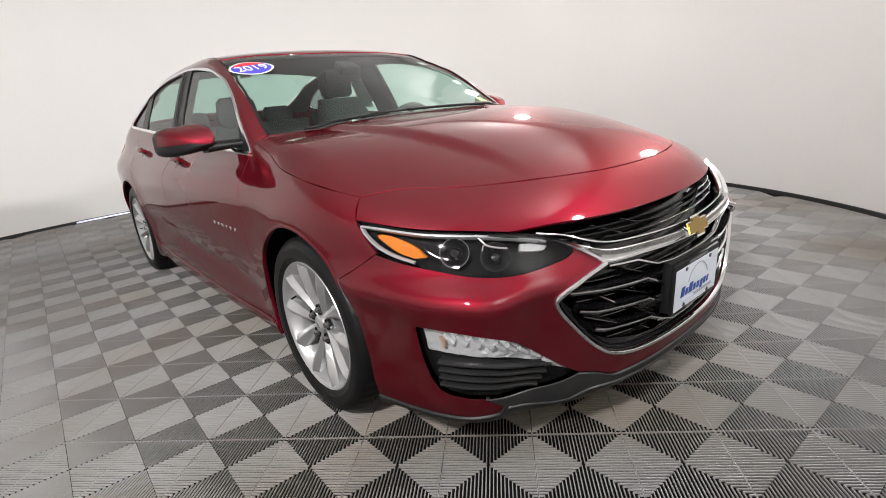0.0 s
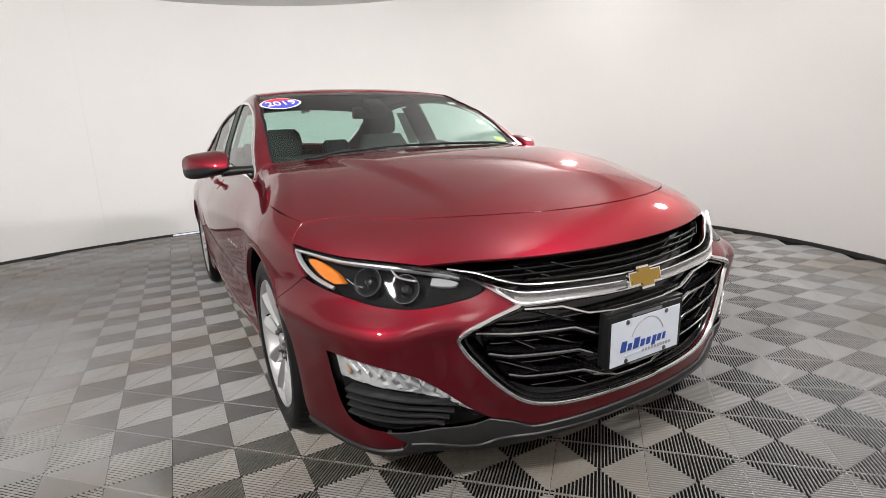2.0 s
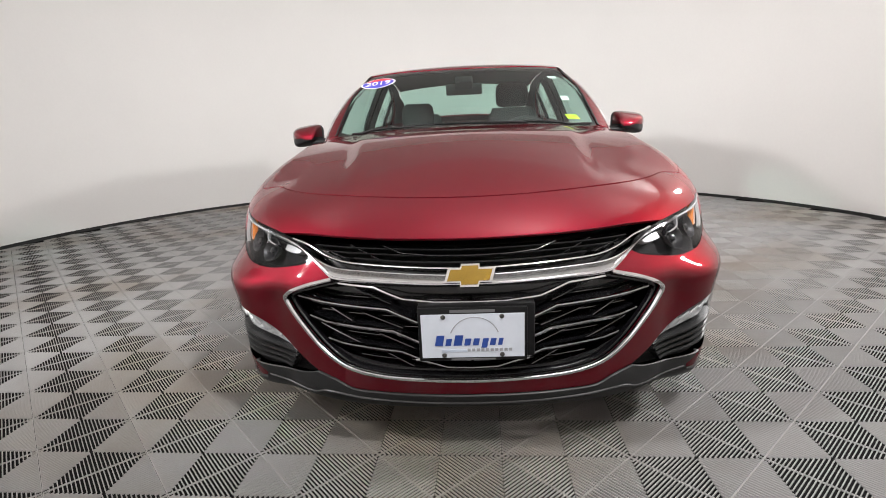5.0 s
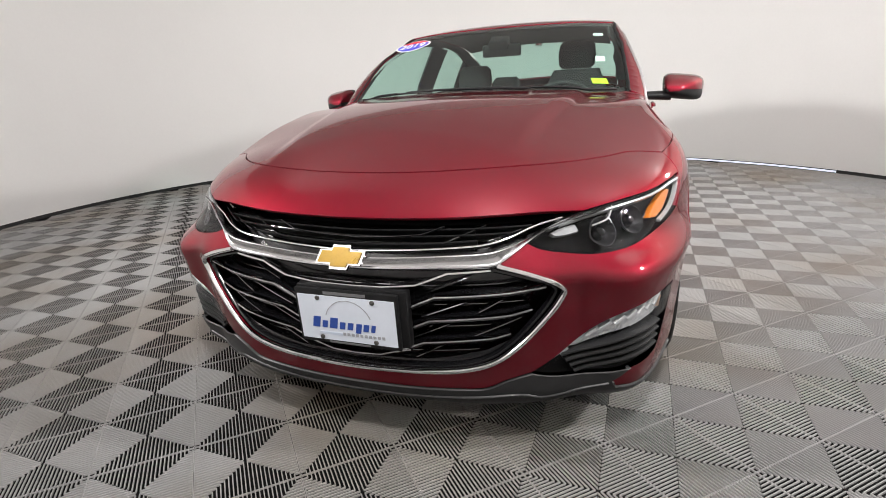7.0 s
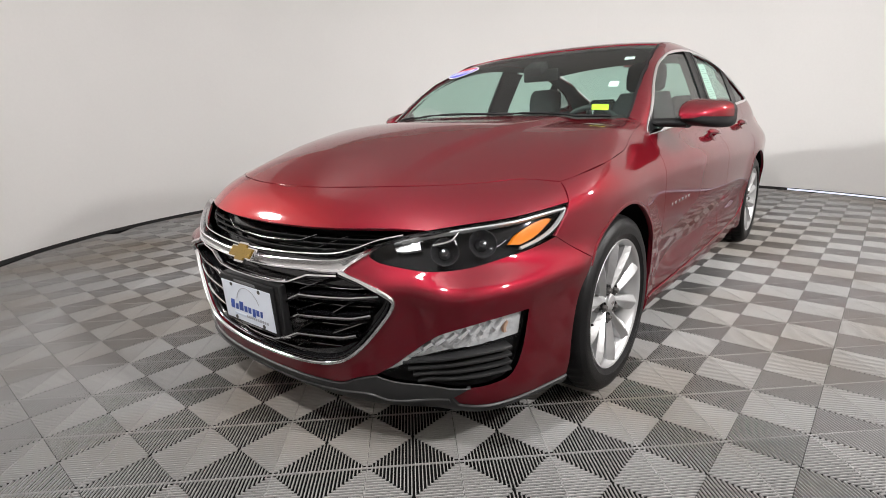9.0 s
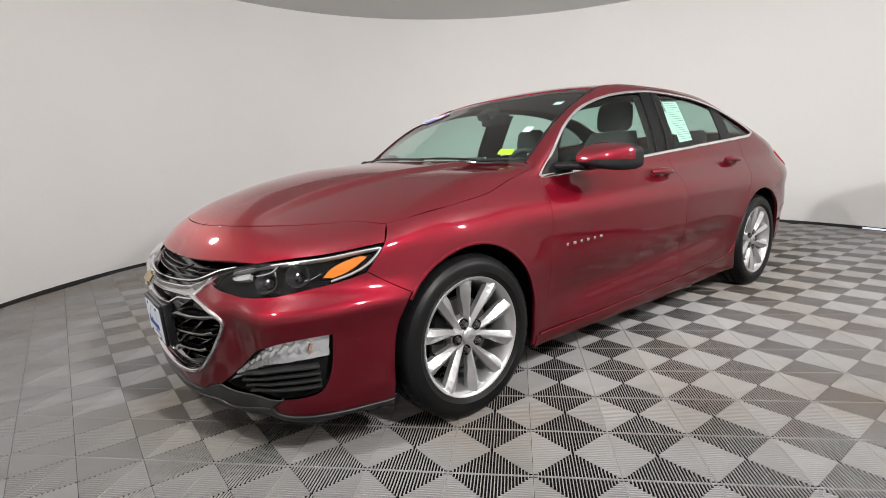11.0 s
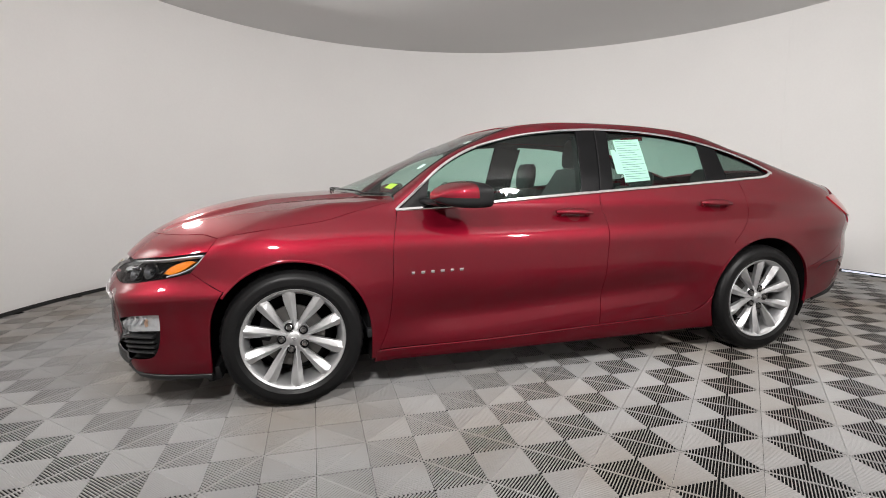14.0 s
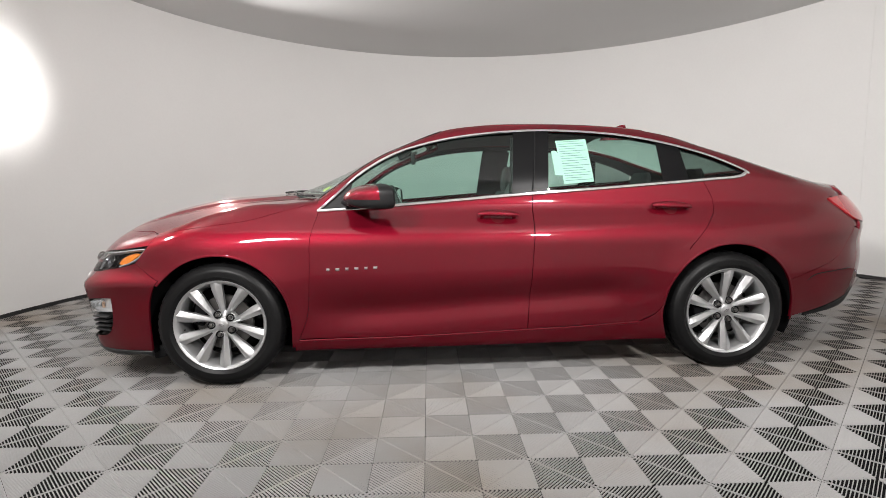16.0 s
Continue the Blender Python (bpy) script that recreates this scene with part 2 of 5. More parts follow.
def drop_on(o, d, far, n=90, deep=0.0):
    """Where rays from o along d first meet the form."""
    ks = np.linspace(0, far, n)
    lo, hi = np.zeros(len(o)), np.full(len(o), far)
    found = np.zeros(len(o), bool)
    last = np.zeros(len(o))
    for k in ks:
        ins = (form(o + d * k) + deep < 0) & ~found
        lo, hi = np.where(ins, last, lo), np.where(ins, k, hi)
        found |= ins
        last = np.full(len(o), k)
    for _ in range(22):
        mid = (lo + hi) / 2
        ins = form(o + d * mid[:, None]) + deep < 0
        lo, hi = np.where(ins, lo, mid), np.where(ins, mid, hi)
    return o + d * ((lo + hi) / 2)[:, None], found


HUB_F, HUB_R = 1.25, -1.3


def onto(kind, uv, sign=1, deep=0.0):
    """Points of the body over plan coordinates: side (x, z), top (x, y), front and rear (angle in degrees, z)."""
    u, v = uv[:, 0], uv[:, 1]
    o, d = np.zeros((len(uv), 3)), np.zeros((len(uv), 3))
    if kind == "side":
        o[:, 0], o[:, 1], o[:, 2], d[:, 1] = u, 1.2, v, -1
        p, ok = drop_on(o, d, 1.2, deep=deep)
    elif kind == "top":
        o[:, 0], o[:, 1], o[:, 2], d[:, 2] = u, np.abs(v), 1.7, -1
        p, ok = drop_on(o, d, 1.5, deep=deep)
        p[:, 1] = v
    else:
        a = np.radians(u)
        f = 1 if kind == "front" else -1
        c, s = np.cos(a) * f, np.sin(np.abs(a))
        d[:, 0], d[:, 1] = -c, -s
        o[:, 0], o[:, 1], o[:, 2] = (HUB_F if f > 0 else HUB_R) + 1.7 * c, 1.7 * s, v
        p, ok = drop_on(o, d, 1.68, deep=deep)
        p[:, 1] *= np.where(u < 0, -1, 1)
    p[:, 1] *= sign
    return p, ok

# ---- tools ----
def mesh_of(name, verts, faces, mat, parent=None, label="", smooth=True, vn=None):
    me = bpy.data.meshes.new(name)
    me.from_pydata([tuple(map(float, v)) for v in verts], [], [tuple(map(int, f)) for f in faces])
    me.polygons.foreach_set("use_smooth", [smooth] * len(me.polygons))
    me.materials.append(mat)
    me.update()
    if vn is not None:
        me.normals_split_custom_set_from_vertices([tuple(map(float, v)) for v in vn])
    ob = new(name, me)
    if parent is not None:
        ob.parent = parent
    if label:
        tagged(ob, label)
    return ob


def part(name, bm, mat, parent=None, label="", smooth=True):
    bmesh.ops.recalc_face_normals(bm, faces=bm.faces)
    me = bpy.data.meshes.new(name)
    bm.to_mesh(me)
    bm.free()
    me.polygons.foreach_set("use_smooth", [smooth] * len(me.polygons))
    me.materials.append(mat)
    if smooth:
        me.set_sharp_from_angle(angle=radians(40))
    ob = new(name, me)
    if parent is not None:
        ob.parent = parent
    if label:
        tagged(ob, label)
    return ob


def spline(pts, gap):
    """Catmull-Rom through the points, sampled about every gap."""
    p = np.array(pts, float)
    if len(p) == 2:
        n = max(1, int(np.ceil(np.linalg.norm(p[1] - p[0]) / gap)))
        return p[0] + (p[1] - p[0]) * np.linspace(0, 1, n + 1)[:, None]
    q = np.vstack([2 * p[0] - p[1], p, 2 * p[-1] - p[-2]])
    out = [p[0]]
    for i in range(1, len(q) - 2):
        a, b, c, d = q[i - 1:i + 3]
        t0, t1, t2 = (max(np.linalg.norm(v) ** 0.5, 1e-4) for v in (b - a, c - b, d - c))
        m1 = t1 * ((b - a) / t0 - (c - a) / (t0 + t1) + (c - b) / t1)
        m2 = t1 * ((c - b) / t1 - (d - b) / (t1 + t2) + (d - c) / t2)
        n = max(1, int(np.ceil(np.linalg.norm(c - b) / gap)))
        for u in np.linspace(0, 1, n + 1)[1:]:
            out.append(b * (2 * u ** 3 - 3 * u * u + 1) + m1 * (u ** 3 - 2 * u * u + u) + c * (3 * u * u - 2 * u ** 3) + m2 * (u ** 3 - u * u))
    return np.array(out)


SCALE = {"side": (1, 1), "top": (1, 1), "front": (0.019, 1), "rear": (0.019, 1)}


def trace(kind, segs, gap=0.02, both=False):
    """An outline, in metres over the plan, from runs of points; both: the runs give one half, and its mirror image closes it."""
    k = np.array(SCALE[kind])
    out = []
    for s in segs:
        q = spline(np.array(s, float) * k, gap)
        if out and np.linalg.norm(out[-1] - q[0]) > gap:
            out.extend(spline([out[-1], q[0]], gap)[1:-1])
        out.extend(q if not out or np.linalg.norm(out[-1] - q[0]) > 1e-4 else q[1:])
    if both:
        f = np.array([-1, 1]) if kind in ("front", "rear") else np.array([1, -1])
        out = out + [v * f for v in reversed(out)]
    elif np.linalg.norm(out[-1] - out[0]) > gap:
        out.extend(spline([out[-1], out[0]], gap)[1:-1])
    keep = [out[0]]
    for v in out[1:]:
        if np.linalg.norm(v - keep[-1]) > gap * 0.25:
            keep.append(v)
    if np.linalg.norm(keep[0] - keep[-1]) < gap * 0.25:
        keep.pop()
    return np.array(keep)


def within(poly, q):
    x, y = q[:, 0], q[:, 1]
    ins = np.zeros(len(q), bool)
    for (x1, y1), (x2, y2) in zip(poly, np.roll(poly, -1, 0)):
        if y1 != y2:
            ins ^= ((y1 > y) != (y2 > y)) & (x < (x2 - x1) * (y - y1) / (y2 - y1) + x1)
    return ins


def shrunk(poly, by):
    a, c = np.roll(poly, 1, 0), np.roll(poly, -1, 0)
    area = np.sum(poly[:, 0] * c[:, 1] - c[:, 0] * poly[:, 1])
    t = c - a
    t /= np.maximum(np.linalg.norm(t, axis=1, keepdims=True), 1e-9)
    n = np.c_[-t[:, 1], t[:, 0]] * np.sign(area)
    return poly + n * by


def panel(name, kind, segs, mat, parent=None, label="", sign=1, h=0.028, deep=0.0, gap=0.0022, fold=0.016, holes=(), both=False, edge=0.018):
    """A skin of the body over an outline in plan, with folded edges; holes are outlines from trace()."""
    k = np.array(SCALE[kind])
    out = shrunk(trace(kind, segs, edge, both), gap)
    cuts = [shrunk(c, -gap) for c in holes]
    lo, hi = out.min(0), out.max(0)
    gx, gy = np.meshgrid(np.arange(lo[0], hi[0], h), np.arange(lo[1], hi[1], h * 0.87), indexing="ij")
    gx = gx + (np.arange(gx.shape[1]) % 2) * h / 2
    g = np.c_[gx.ravel(), gy.ravel()]
    g = g[within(out, g)]
    rim = np.vstack([out, *cuts])
    for c in cuts:
        g = g[~within(c, g)]
    if len(g):
        near = np.array([np.min(np.sum((rim - v) ** 2, 1)) for v in g])
        g = g[near > (0.55 * min(h, edge)) ** 2]
    verts, edges = [Vector(v) for v in rim], []
    at = 0
    for c in (out, *cuts):
        edges += [(at + i, at + (i + 1) % len(c)) for i in range(len(c))]
        at += len(c)
    verts += [Vector(v) for v in g]
    vv, _, ff, *_ = geometry.delaunay_2d_cdt(verts, edges, [], 0, 1e-6)
    q = np.array([tuple(v) for v in vv])
    tri = np.array([f for f in ff if len(f) == 3])
    mid = q[tri].mean(1)
    ok = within(out, mid)
    for c in cuts:
        ok &= ~within(c, mid)
    tri = tri[ok]
    p, hit = onto(kind, q / k, sign)
    n = normals(p)
    tri = tri[hit[tri].all(1)]
    p = p - n * deep
    a, b, c = p[tri[:, 0]], p[tri[:, 1]], p[tri[:, 2]]
    wrong = np.sum(np.cross(b - a, c - a) * n[tri].mean(1), 1) < 0
    tri[wrong] = tri[wrong][:, ::-1]
    used = np.unique(tri)
    back = -np.ones(len(q), int)
    back[used] = np.arange(len(used))
    p, n, tri = p[used], n[used], back[tri]
    faces = tri.tolist()
    if fold:
        seen = {}
        for f in faces:
            for i in range(3):
                seen[(f[i], f[(i + 1) % 3])] = 1
        rims = [e for e in seen if (e[1], e[0]) not in seen]
        V, N = list(p), list(n)
        for i, j in rims:
            side = np.cross(p[j] - p[i], (n[i] + n[j]) / 2)
            side /= max(np.linalg.norm(side), 1e-9)
            s = len(V)
            V += [p[i], p[j], p[j] - n[j] * fold, p[i] - n[i] * fold]
            N += [side * 0.8 + n[i] * 0.6, side * 0.8 + n[j] * 0.6, side, side]
            faces.append((s + 1, s, s + 3, s + 2))
        p, n = np.array(V), np.array(N)
    return mesh_of(name, p, faces, mat, parent, label, True, n)


def ribbon(name, kind, path, wide, tall, mat, parent=None, label="", sign=1, deep=0.0, gap=0.012, straight=False, taper=False):
    """A moulding that follows the body along a path in plan: wide across, tall above the skin."""
    k = np.array(SCALE[kind])
    run = np.array(path, float) * k
    q = (np.vstack([spline(run[i:i + 2], gap)[:-1] for i in range(len(run) - 1)] + [run[-1:]]) if straight else spline(run, gap)) / k
    p, ok = onto(kind, q, sign)
    n = normals(p)
    p = p - n * deep
    t = np.gradient(p, axis=0)
    t /= np.maximum(np.linalg.norm(t, axis=1, keepdims=True), 1e-9)
    b = np.cross(n, t)
    prof = [(-0.5, -0.3), (-0.5, 0.55), (-0.3, 0.95), (0, 1.0), (0.3, 0.95), (0.5, 0.55), (0.5, -0.3)]
    m, V, F = len(prof), [], []
    for i in range(len(p)):
        e = min(1.0, 0.25 + min(i, len(p) - 1 - i) * 0.25) if taper else 1.0
        for u, v in prof:
            V.append(p[i] + b[i] * u * wide * e + n[i] * v * tall)
    for i in range(len(p) - 1):
        for j in range(m - 1):
            F.append((i * m + j, i * m + j + 1, (i + 1) * m + j + 1, (i + 1) * m + j))
    F += [tuple(range(m))[::-1], tuple((len(p) - 1) * m + j for j in range(m))]
    bm = bmesh.new()
    vs = [bm.verts.new(v) for v in V]
    for f in F:
        bm.faces.new([vs[i] for i in f])
    return part(name, bm, mat, parent, label)


def moulding(name, kind, hi, lo, profile, mat, parent=None, label="", n=60):
    """A shaped bar between an upper and a lower line (from the middle outwards), mirrored to both sides."""
    k = np.array(SCALE[kind])

    def even(run):
        q = spline(np.array(run, float) * k, 0.004)
        d = np.r_[0, np.cumsum(np.linalg.norm(np.diff(q, axis=0), axis=1))]
        s = np.linspace(0, d[-1], n)
        return np.c_[np.interp(s, d, q[:, 0]), np.interp(s, d, q[:, 1])] / k

    a, b = even(hi), even(lo)
    full_a = np.vstack([(a * [-1, 1])[::-1], a[1:]])
    full_b = np.vstack([(b * [-1, 1])[::-1], b[1:]])
    rows = []
    for t, up in profile:
        p, _ = onto(kind, full_a + (full_b - full_a) * t)
        rows.append(p + normals(p) * up)
    bm = bmesh.new()
    vs = [[bm.verts.new(v) for v in r] for r in rows]
    for r, q in zip(vs, vs[1:]):
        for i in range(len(r) - 1):
            bm.faces.new((r[i], r[i + 1], q[i + 1], q[i]))
    return part(name, bm, mat, parent, label)


def lathe(profile, n=64, axis="Y"):
    """A turned form: profile of (radius, along)."""
    bm = bmesh.new()
    rings = []
    for r, y in profile:
        rings.append([bm.verts.new((r * math.cos(2 * math.pi * i / n), y, r * math.sin(2 * math.pi * i / n))) for i in range(n)])
    for a, b in zip(rings, rings[1:]):
        for i in range(n):
            bm.faces.new((a[i], a[(i + 1) % n], b[(i + 1) % n], b[i]))
    return bm


def loft(rings, cap=True):
    """A skin through closed rings of equally many points."""
    bm = bmesh.new()
    rs = [[bm.verts.new(v) for v in r] for r in rings]
    n = len(rs[0])
    for a, b in zip(rs, rs[1:]):
        for i in range(n):
            bm.faces.new((a[i], a[(i + 1) % n], b[(i + 1) % n], b[i]))
    if cap:
        bm.faces.new(rs[0][::-1])
        bm.faces.new(rs[-1])
    return bm


def oval(c, rx, ry, n=20, power=2.6, axes=((1, 0, 0), (0, 1, 0))):
    """A rounded-rectangle ring about c in the plane of two axes."""
    u, v, c = Vector(axes[0]), Vector(axes[1]), Vector(c)
    out = []
    for i in range(n):
        a = 2 * math.pi * i / n
        ca, sa = math.cos(a), math.sin(a)
        k = (abs(ca) ** power + abs(sa) ** power) ** (-1 / power)
        out.append(c + u * (rx * ca * k) + v * (ry * sa * k))
    return out


def box(size, at=(0, 0, 0), bevel=0.004, turn=(0, 0, 0), segments=2):
    bm = bmesh.new()
    bmesh.ops.create_cube(bm, size=1, matrix=pose(*at, *turn) @ Matrix.Diagonal((*size, 1)))
    if bevel:
        bmesh.ops.bevel(bm, geom=list(bm.edges), offset=bevel, segments=segments, affect="EDGES", profile=0.6)
    return bm


def rod(points, r, n=10):
    """A round bar along points."""
    p = [Vector(v) for v in points]
    rings = []
    for i, v in enumerate(p):
        t = (p[min(i + 1, len(p) - 1)] - p[max(i - 1, 0)]).normalized()
        u = t.orthogonal().normalized() if i == 0 else (u - t * u.dot(t)).normalized()
        w = t.cross(u)
        rr = r[i] if isinstance(r, (list, tuple)) else r
        rings.append([v + (u * math.cos(2 * math.pi * j / n) + w * math.sin(2 * math.pi * j / n)) * rr for j in range(n)])
    return loft(rings)


def lettering(name, text, size, m, mat, parent, thick=0.0008):
    cu = bpy.data.curves.new(name, "FONT")
    cu.body, cu.size, cu.align_x, cu.align_y, cu.extrude = text, size, "CENTER", "CENTER", thick
    tmp = bpy.data.objects.new(name, cu)
    scene.collection.objects.link(tmp)
    bpy.context.view_layer.update()
    me = bpy.data.meshes.new_from_object(tmp.evaluated_get(bpy.context.evaluated_depsgraph_get()))
    bpy.data.objects.remove(tmp)
    me.materials.clear()
    me.materials.append(mat)
    ob = new(name, me)
    ob.matrix_world = m
    ob.parent = parent
    return ob


def on_skin(kind, u, v, sign=1, lift=0.0):
    """A frame on the body: origin on the skin, z outwards, y up along it."""
    p, _ = onto(kind, np.array([[u, v]], float), sign)
    n = Vector(normals(p)[0])
    x = Vector((0, 0, 1)).cross(n).normalized()
    y = n.cross(x)
    m = Matrix((x, y, n)).transposed().to_4x4()
    m.translation = Vector(p[0]) + n * lift
    return m


def plate(pts, thick=0.001):
    """A flat piece over a 2D outline, lying in the x-y plane."""
    bm = bmesh.new()
    a = [bm.verts.new((*v, 0)) for v in pts]
    b = [bm.verts.new((*v, thick)) for v in pts]
    bm.faces.new(a[::-1])
    bm.faces.new(b)
    for i in range(len(pts)):
        j = (i + 1) % len(pts)
        bm.faces.new((a[i], a[j], b[j], b[i]))
    return bm


def put(ob, m):
    ob.matrix_world = m
    return ob


# ---- the car ----
car = tagged(new("sedan"), "dark red metallic four-door sedan with chrome grille parked on tiled floor", "car")

# outlines over the plan, shared by neighbouring panels
HOOD_SIDE = [(1.735, 0.828), (1.66, 0.842), (1.50, 0.866), (1.35, 0.884), (1.24, 0.900), (1.10, 0.937), (0.98, 0.966), (0.895, 0.985)]
def edge_at(points):
    """Side points (x, z) of the skin where it lies y from the middle, for plan points (x, y)."""
    out = []
    zs = np.linspace(0.85, 1.46, 306)
    for x, y in points:
        p, ok = onto("side", np.c_[np.full_like(zs, x), zs])
        i = int(np.where(ok & (p[:, 1] >= y))[0][-1])
        a, b = p[i, 1], p[min(i + 1, len(zs) - 1), 1]
        out.append((x, float(zs[i] + (0.002 * (a - y) / (a - b) if b < y < a and ok[min(i + 1, len(zs) - 1)] else 0))))
    return out


SCREEN_SIDE = edge_at([(0.89, 0.722), (0.80, 0.708), (0.70, 0.692), (0.60, 0.676), (0.50, 0.659), (0.40, 0.643), (0.30, 0.628), (0.20, 0.614)])
ROOF_SIDE = [SCREEN_SIDE[-1]] + edge_at([(0.05, 0.602), (-0.12, 0.597), (-0.40, 0.595), (-0.75, 0.595), (-1.02, 0.60)])
BACK_SIDE = [ROOF_SIDE[-1]] + edge_at([(-1.25, 0.605), (-1.5, 0.61), (-1.75, 0.615), (-1.90, 0.62)])
DECK_SIDE = [BACK_SIDE[-1]] + edge_at([(-2.05, 0.63), (-2.20, 0.615)])
DLO_TOP = [(0.892, 0.940), (0.787, 1.030), (0.641, 1.155), (0.469, 1.252), (0.298, 1.307), (0.136, 1.342), (-0.03, 1.364), (-0.198, 1.378), (-0.351, 1.384),
           (-0.535, 1.380), (-0.737, 1.366), (-0.872, 1.350), (-1.037, 1.320), (-1.204, 1.279), (-1.378, 1.224), (-1.512, 1.165), (-1.578, 1.128)]
DLO_LOW = [(-1.578, 1.128), (-1.545, 1.106), (-1.342, 1.086), (-0.998, 1.062), (-0.662, 1.040), (-0.307, 1.018), (-0.009, 0.998), (0.309, 0.975), (0.621, 0.954), (0.892, 0.940)]
ARCH_R = 0.368


def arch(x0, a0, a1, r=ARCH_R, n=13):
    r = r + (0.014 if x0 < 0 else 0.006)
    return [(x0 + r * math.cos(radians(a)), WHEEL_Z + 0.008 + r * math.sin(radians(a))) for a in np.linspace(a0, a1, n)]


def plan_of(points):
    """Side points as plan points (x, y) on the skin."""
    p, _ = onto("side", np.array(points, float))
    return [(float(a), float(b)) for a, b, _ in p]


def front_of(points):
    """Side points as front points (angle, z)."""
    p, _ = onto("side", np.array(points, float))
    return [(math.degrees(math.atan2(b, a - HUB_F)), c) for a, b, c in p]


NOSE_SEAM = [(1.712, 0.592), (1.785, 0.636), (1.850, 0.680)]
LAMP_EDGE = [(1.850, 0.680), (1.822, 0.712), (1.796, 0.744), (1.775, 0.771)]
TIP_SEAM = [(1.775, 0.771), (1.735, 0.828)]
lamp_edge, nose_seam, tip_seam = front_of(LAMP_EDGE), front_of(NOSE_SEAM), front_of(TIP_SEAM)
HEAD = [[lamp_edge[-1], (55.0, 0.762), (48.0, 0.746), (41, 0.735), (34.8, 0.721), (30.3, 0.704), (27.3, 0.683), (25.6, 0.660)],
        [(25.6, 0.660), (27.2, 0.645), (30.6, 0.632), (34.8, 0.622), (40.2, 0.627), (45.5, 0.643), (50.9, 0.660), lamp_edge[0]],
        lamp_edge]
FRONT_OPEN = [[(0, 0.712), (5, 0.713), (14.4, 0.717), (23.4, 0.723), (28.5, 0.7255), (34.8, 0.721)],
              [(34.8, 0.721), (30.3, 0.706), (27.3, 0.685), (25.4, 0.658), (23.5, 0.632), (21.5, 0.608)],
              [(21.5, 0.608), (26.0, 0.583), (28.8, 0.560), (30.0, 0.540), (29.6, 0.512), (27.4, 0.450), (24.2, 0.378), (21.0, 0.328), (16.5, 0.302), (6.2, 0.286), (0, 0.283)]]
POD_TOP = [(49.1, 0.492), (45.6, 0.489), (41.0, 0.477), (36.8, 0.447), (32.6, 0.382), (29.0, 0.326), (26.2, 0.290)]
POD_LOW = [(26.2, 0.290), (28.5, 0.278), (32.0, 0.270), (36.5, 0.271), (40.4, 0.276)]
POD_OUT = [(40.4, 0.276), (44.0, 0.281), (46.2, 0.292), (47.5, 0.325), (48.5, 0.390), (49.1, 0.492)]
POD = [POD_TOP, POD_LOW, POD_OUT]
LIP_END = [(40.4, 0.276), (39.3, 0.260), (37.8, 0.238)]
LIP_FOOT = [(38.6, 0.216), (43, 0.206), (50, 0.203), (58.8, 0.205)]
LIP_TOP = [(0, 0.232), (6, 0.234), (15.4, 0.240), (20.0, 0.246), (22.4, 0.268), (24.6, 0.282), (26.2, 0.290)]

head_hole = trace("front", HEAD)
mirrored = lambda poly: poly * np.array([-1, 1])
open_hole = trace("front", FRONT_OPEN, both=True)

hood_edge = plan_of(HOOD_SIDE)
HOOD_FRONT = [(2.163, 0), (2.160, 0.10), (2.147, 0.22), (2.098, 0.395), (2.0, 0.553), (1.90, 0.655), (1.81, 0.725)]
skin, _ = onto("top", np.array(HOOD_FRONT, float))
hood_nose = [(math.degrees(math.atan2(b, a - HUB_F)), c) for a, b, c in skin.tolist()]
hood = panel("hood", "top", [HOOD_FRONT + [hood_edge[0]], hood_edge,
             [(0.905, 0.705), (0.98, 0.62), (1.08, 0.48), (1.17, 0.28), (1.20, 0)]], PAINT, car, both=True, h=0.022, gap=0.0012)
bumper = panel("front_bumper", "front", [hood_nose + [tip_seam[1]],
               tip_seam[::-1], lamp_edge[::-1],
               nose_seam[::-1], [nose_seam[0], (60.4, 0.48), (59.4, 0.36), (59.2, 0.26), (58.8, 0.205)],
               LIP_FOOT[::-1], [LIP_FOOT[0], LIP_END[-1]], LIP_END[::-1], POD_OUT, POD_TOP, LIP_TOP[::-1]],
               PAINT, car, both=True, h=0.022, holes=(head_hole, mirrored(head_hole), open_hole))
panel("bumper_lip", "front", [LIP_TOP, POD_LOW, LIP_END, [LIP_END[-1], LIP_FOOT[0]], LIP_FOOT,
      [(58.8, 0.205), (58.2, 0.172), (40, 0.170), (20, 0.170), (0, 0.170)]], LIPGREY, car, "matt black plastic lower bumper lip", both=True, deep=-0.006)
ribbon("lip_edge", "front", [(-37.4, 0.230), (-33, 0.212), (-27.8, 0.205), (-24.8, 0.220), (-18, 0.212), (0, 0.200), (18, 0.212), (24.8, 0.220), (27.8, 0.205), (33, 0.212), (37.4, 0.230)], 0.014, 0.010, LIPGREY, car)

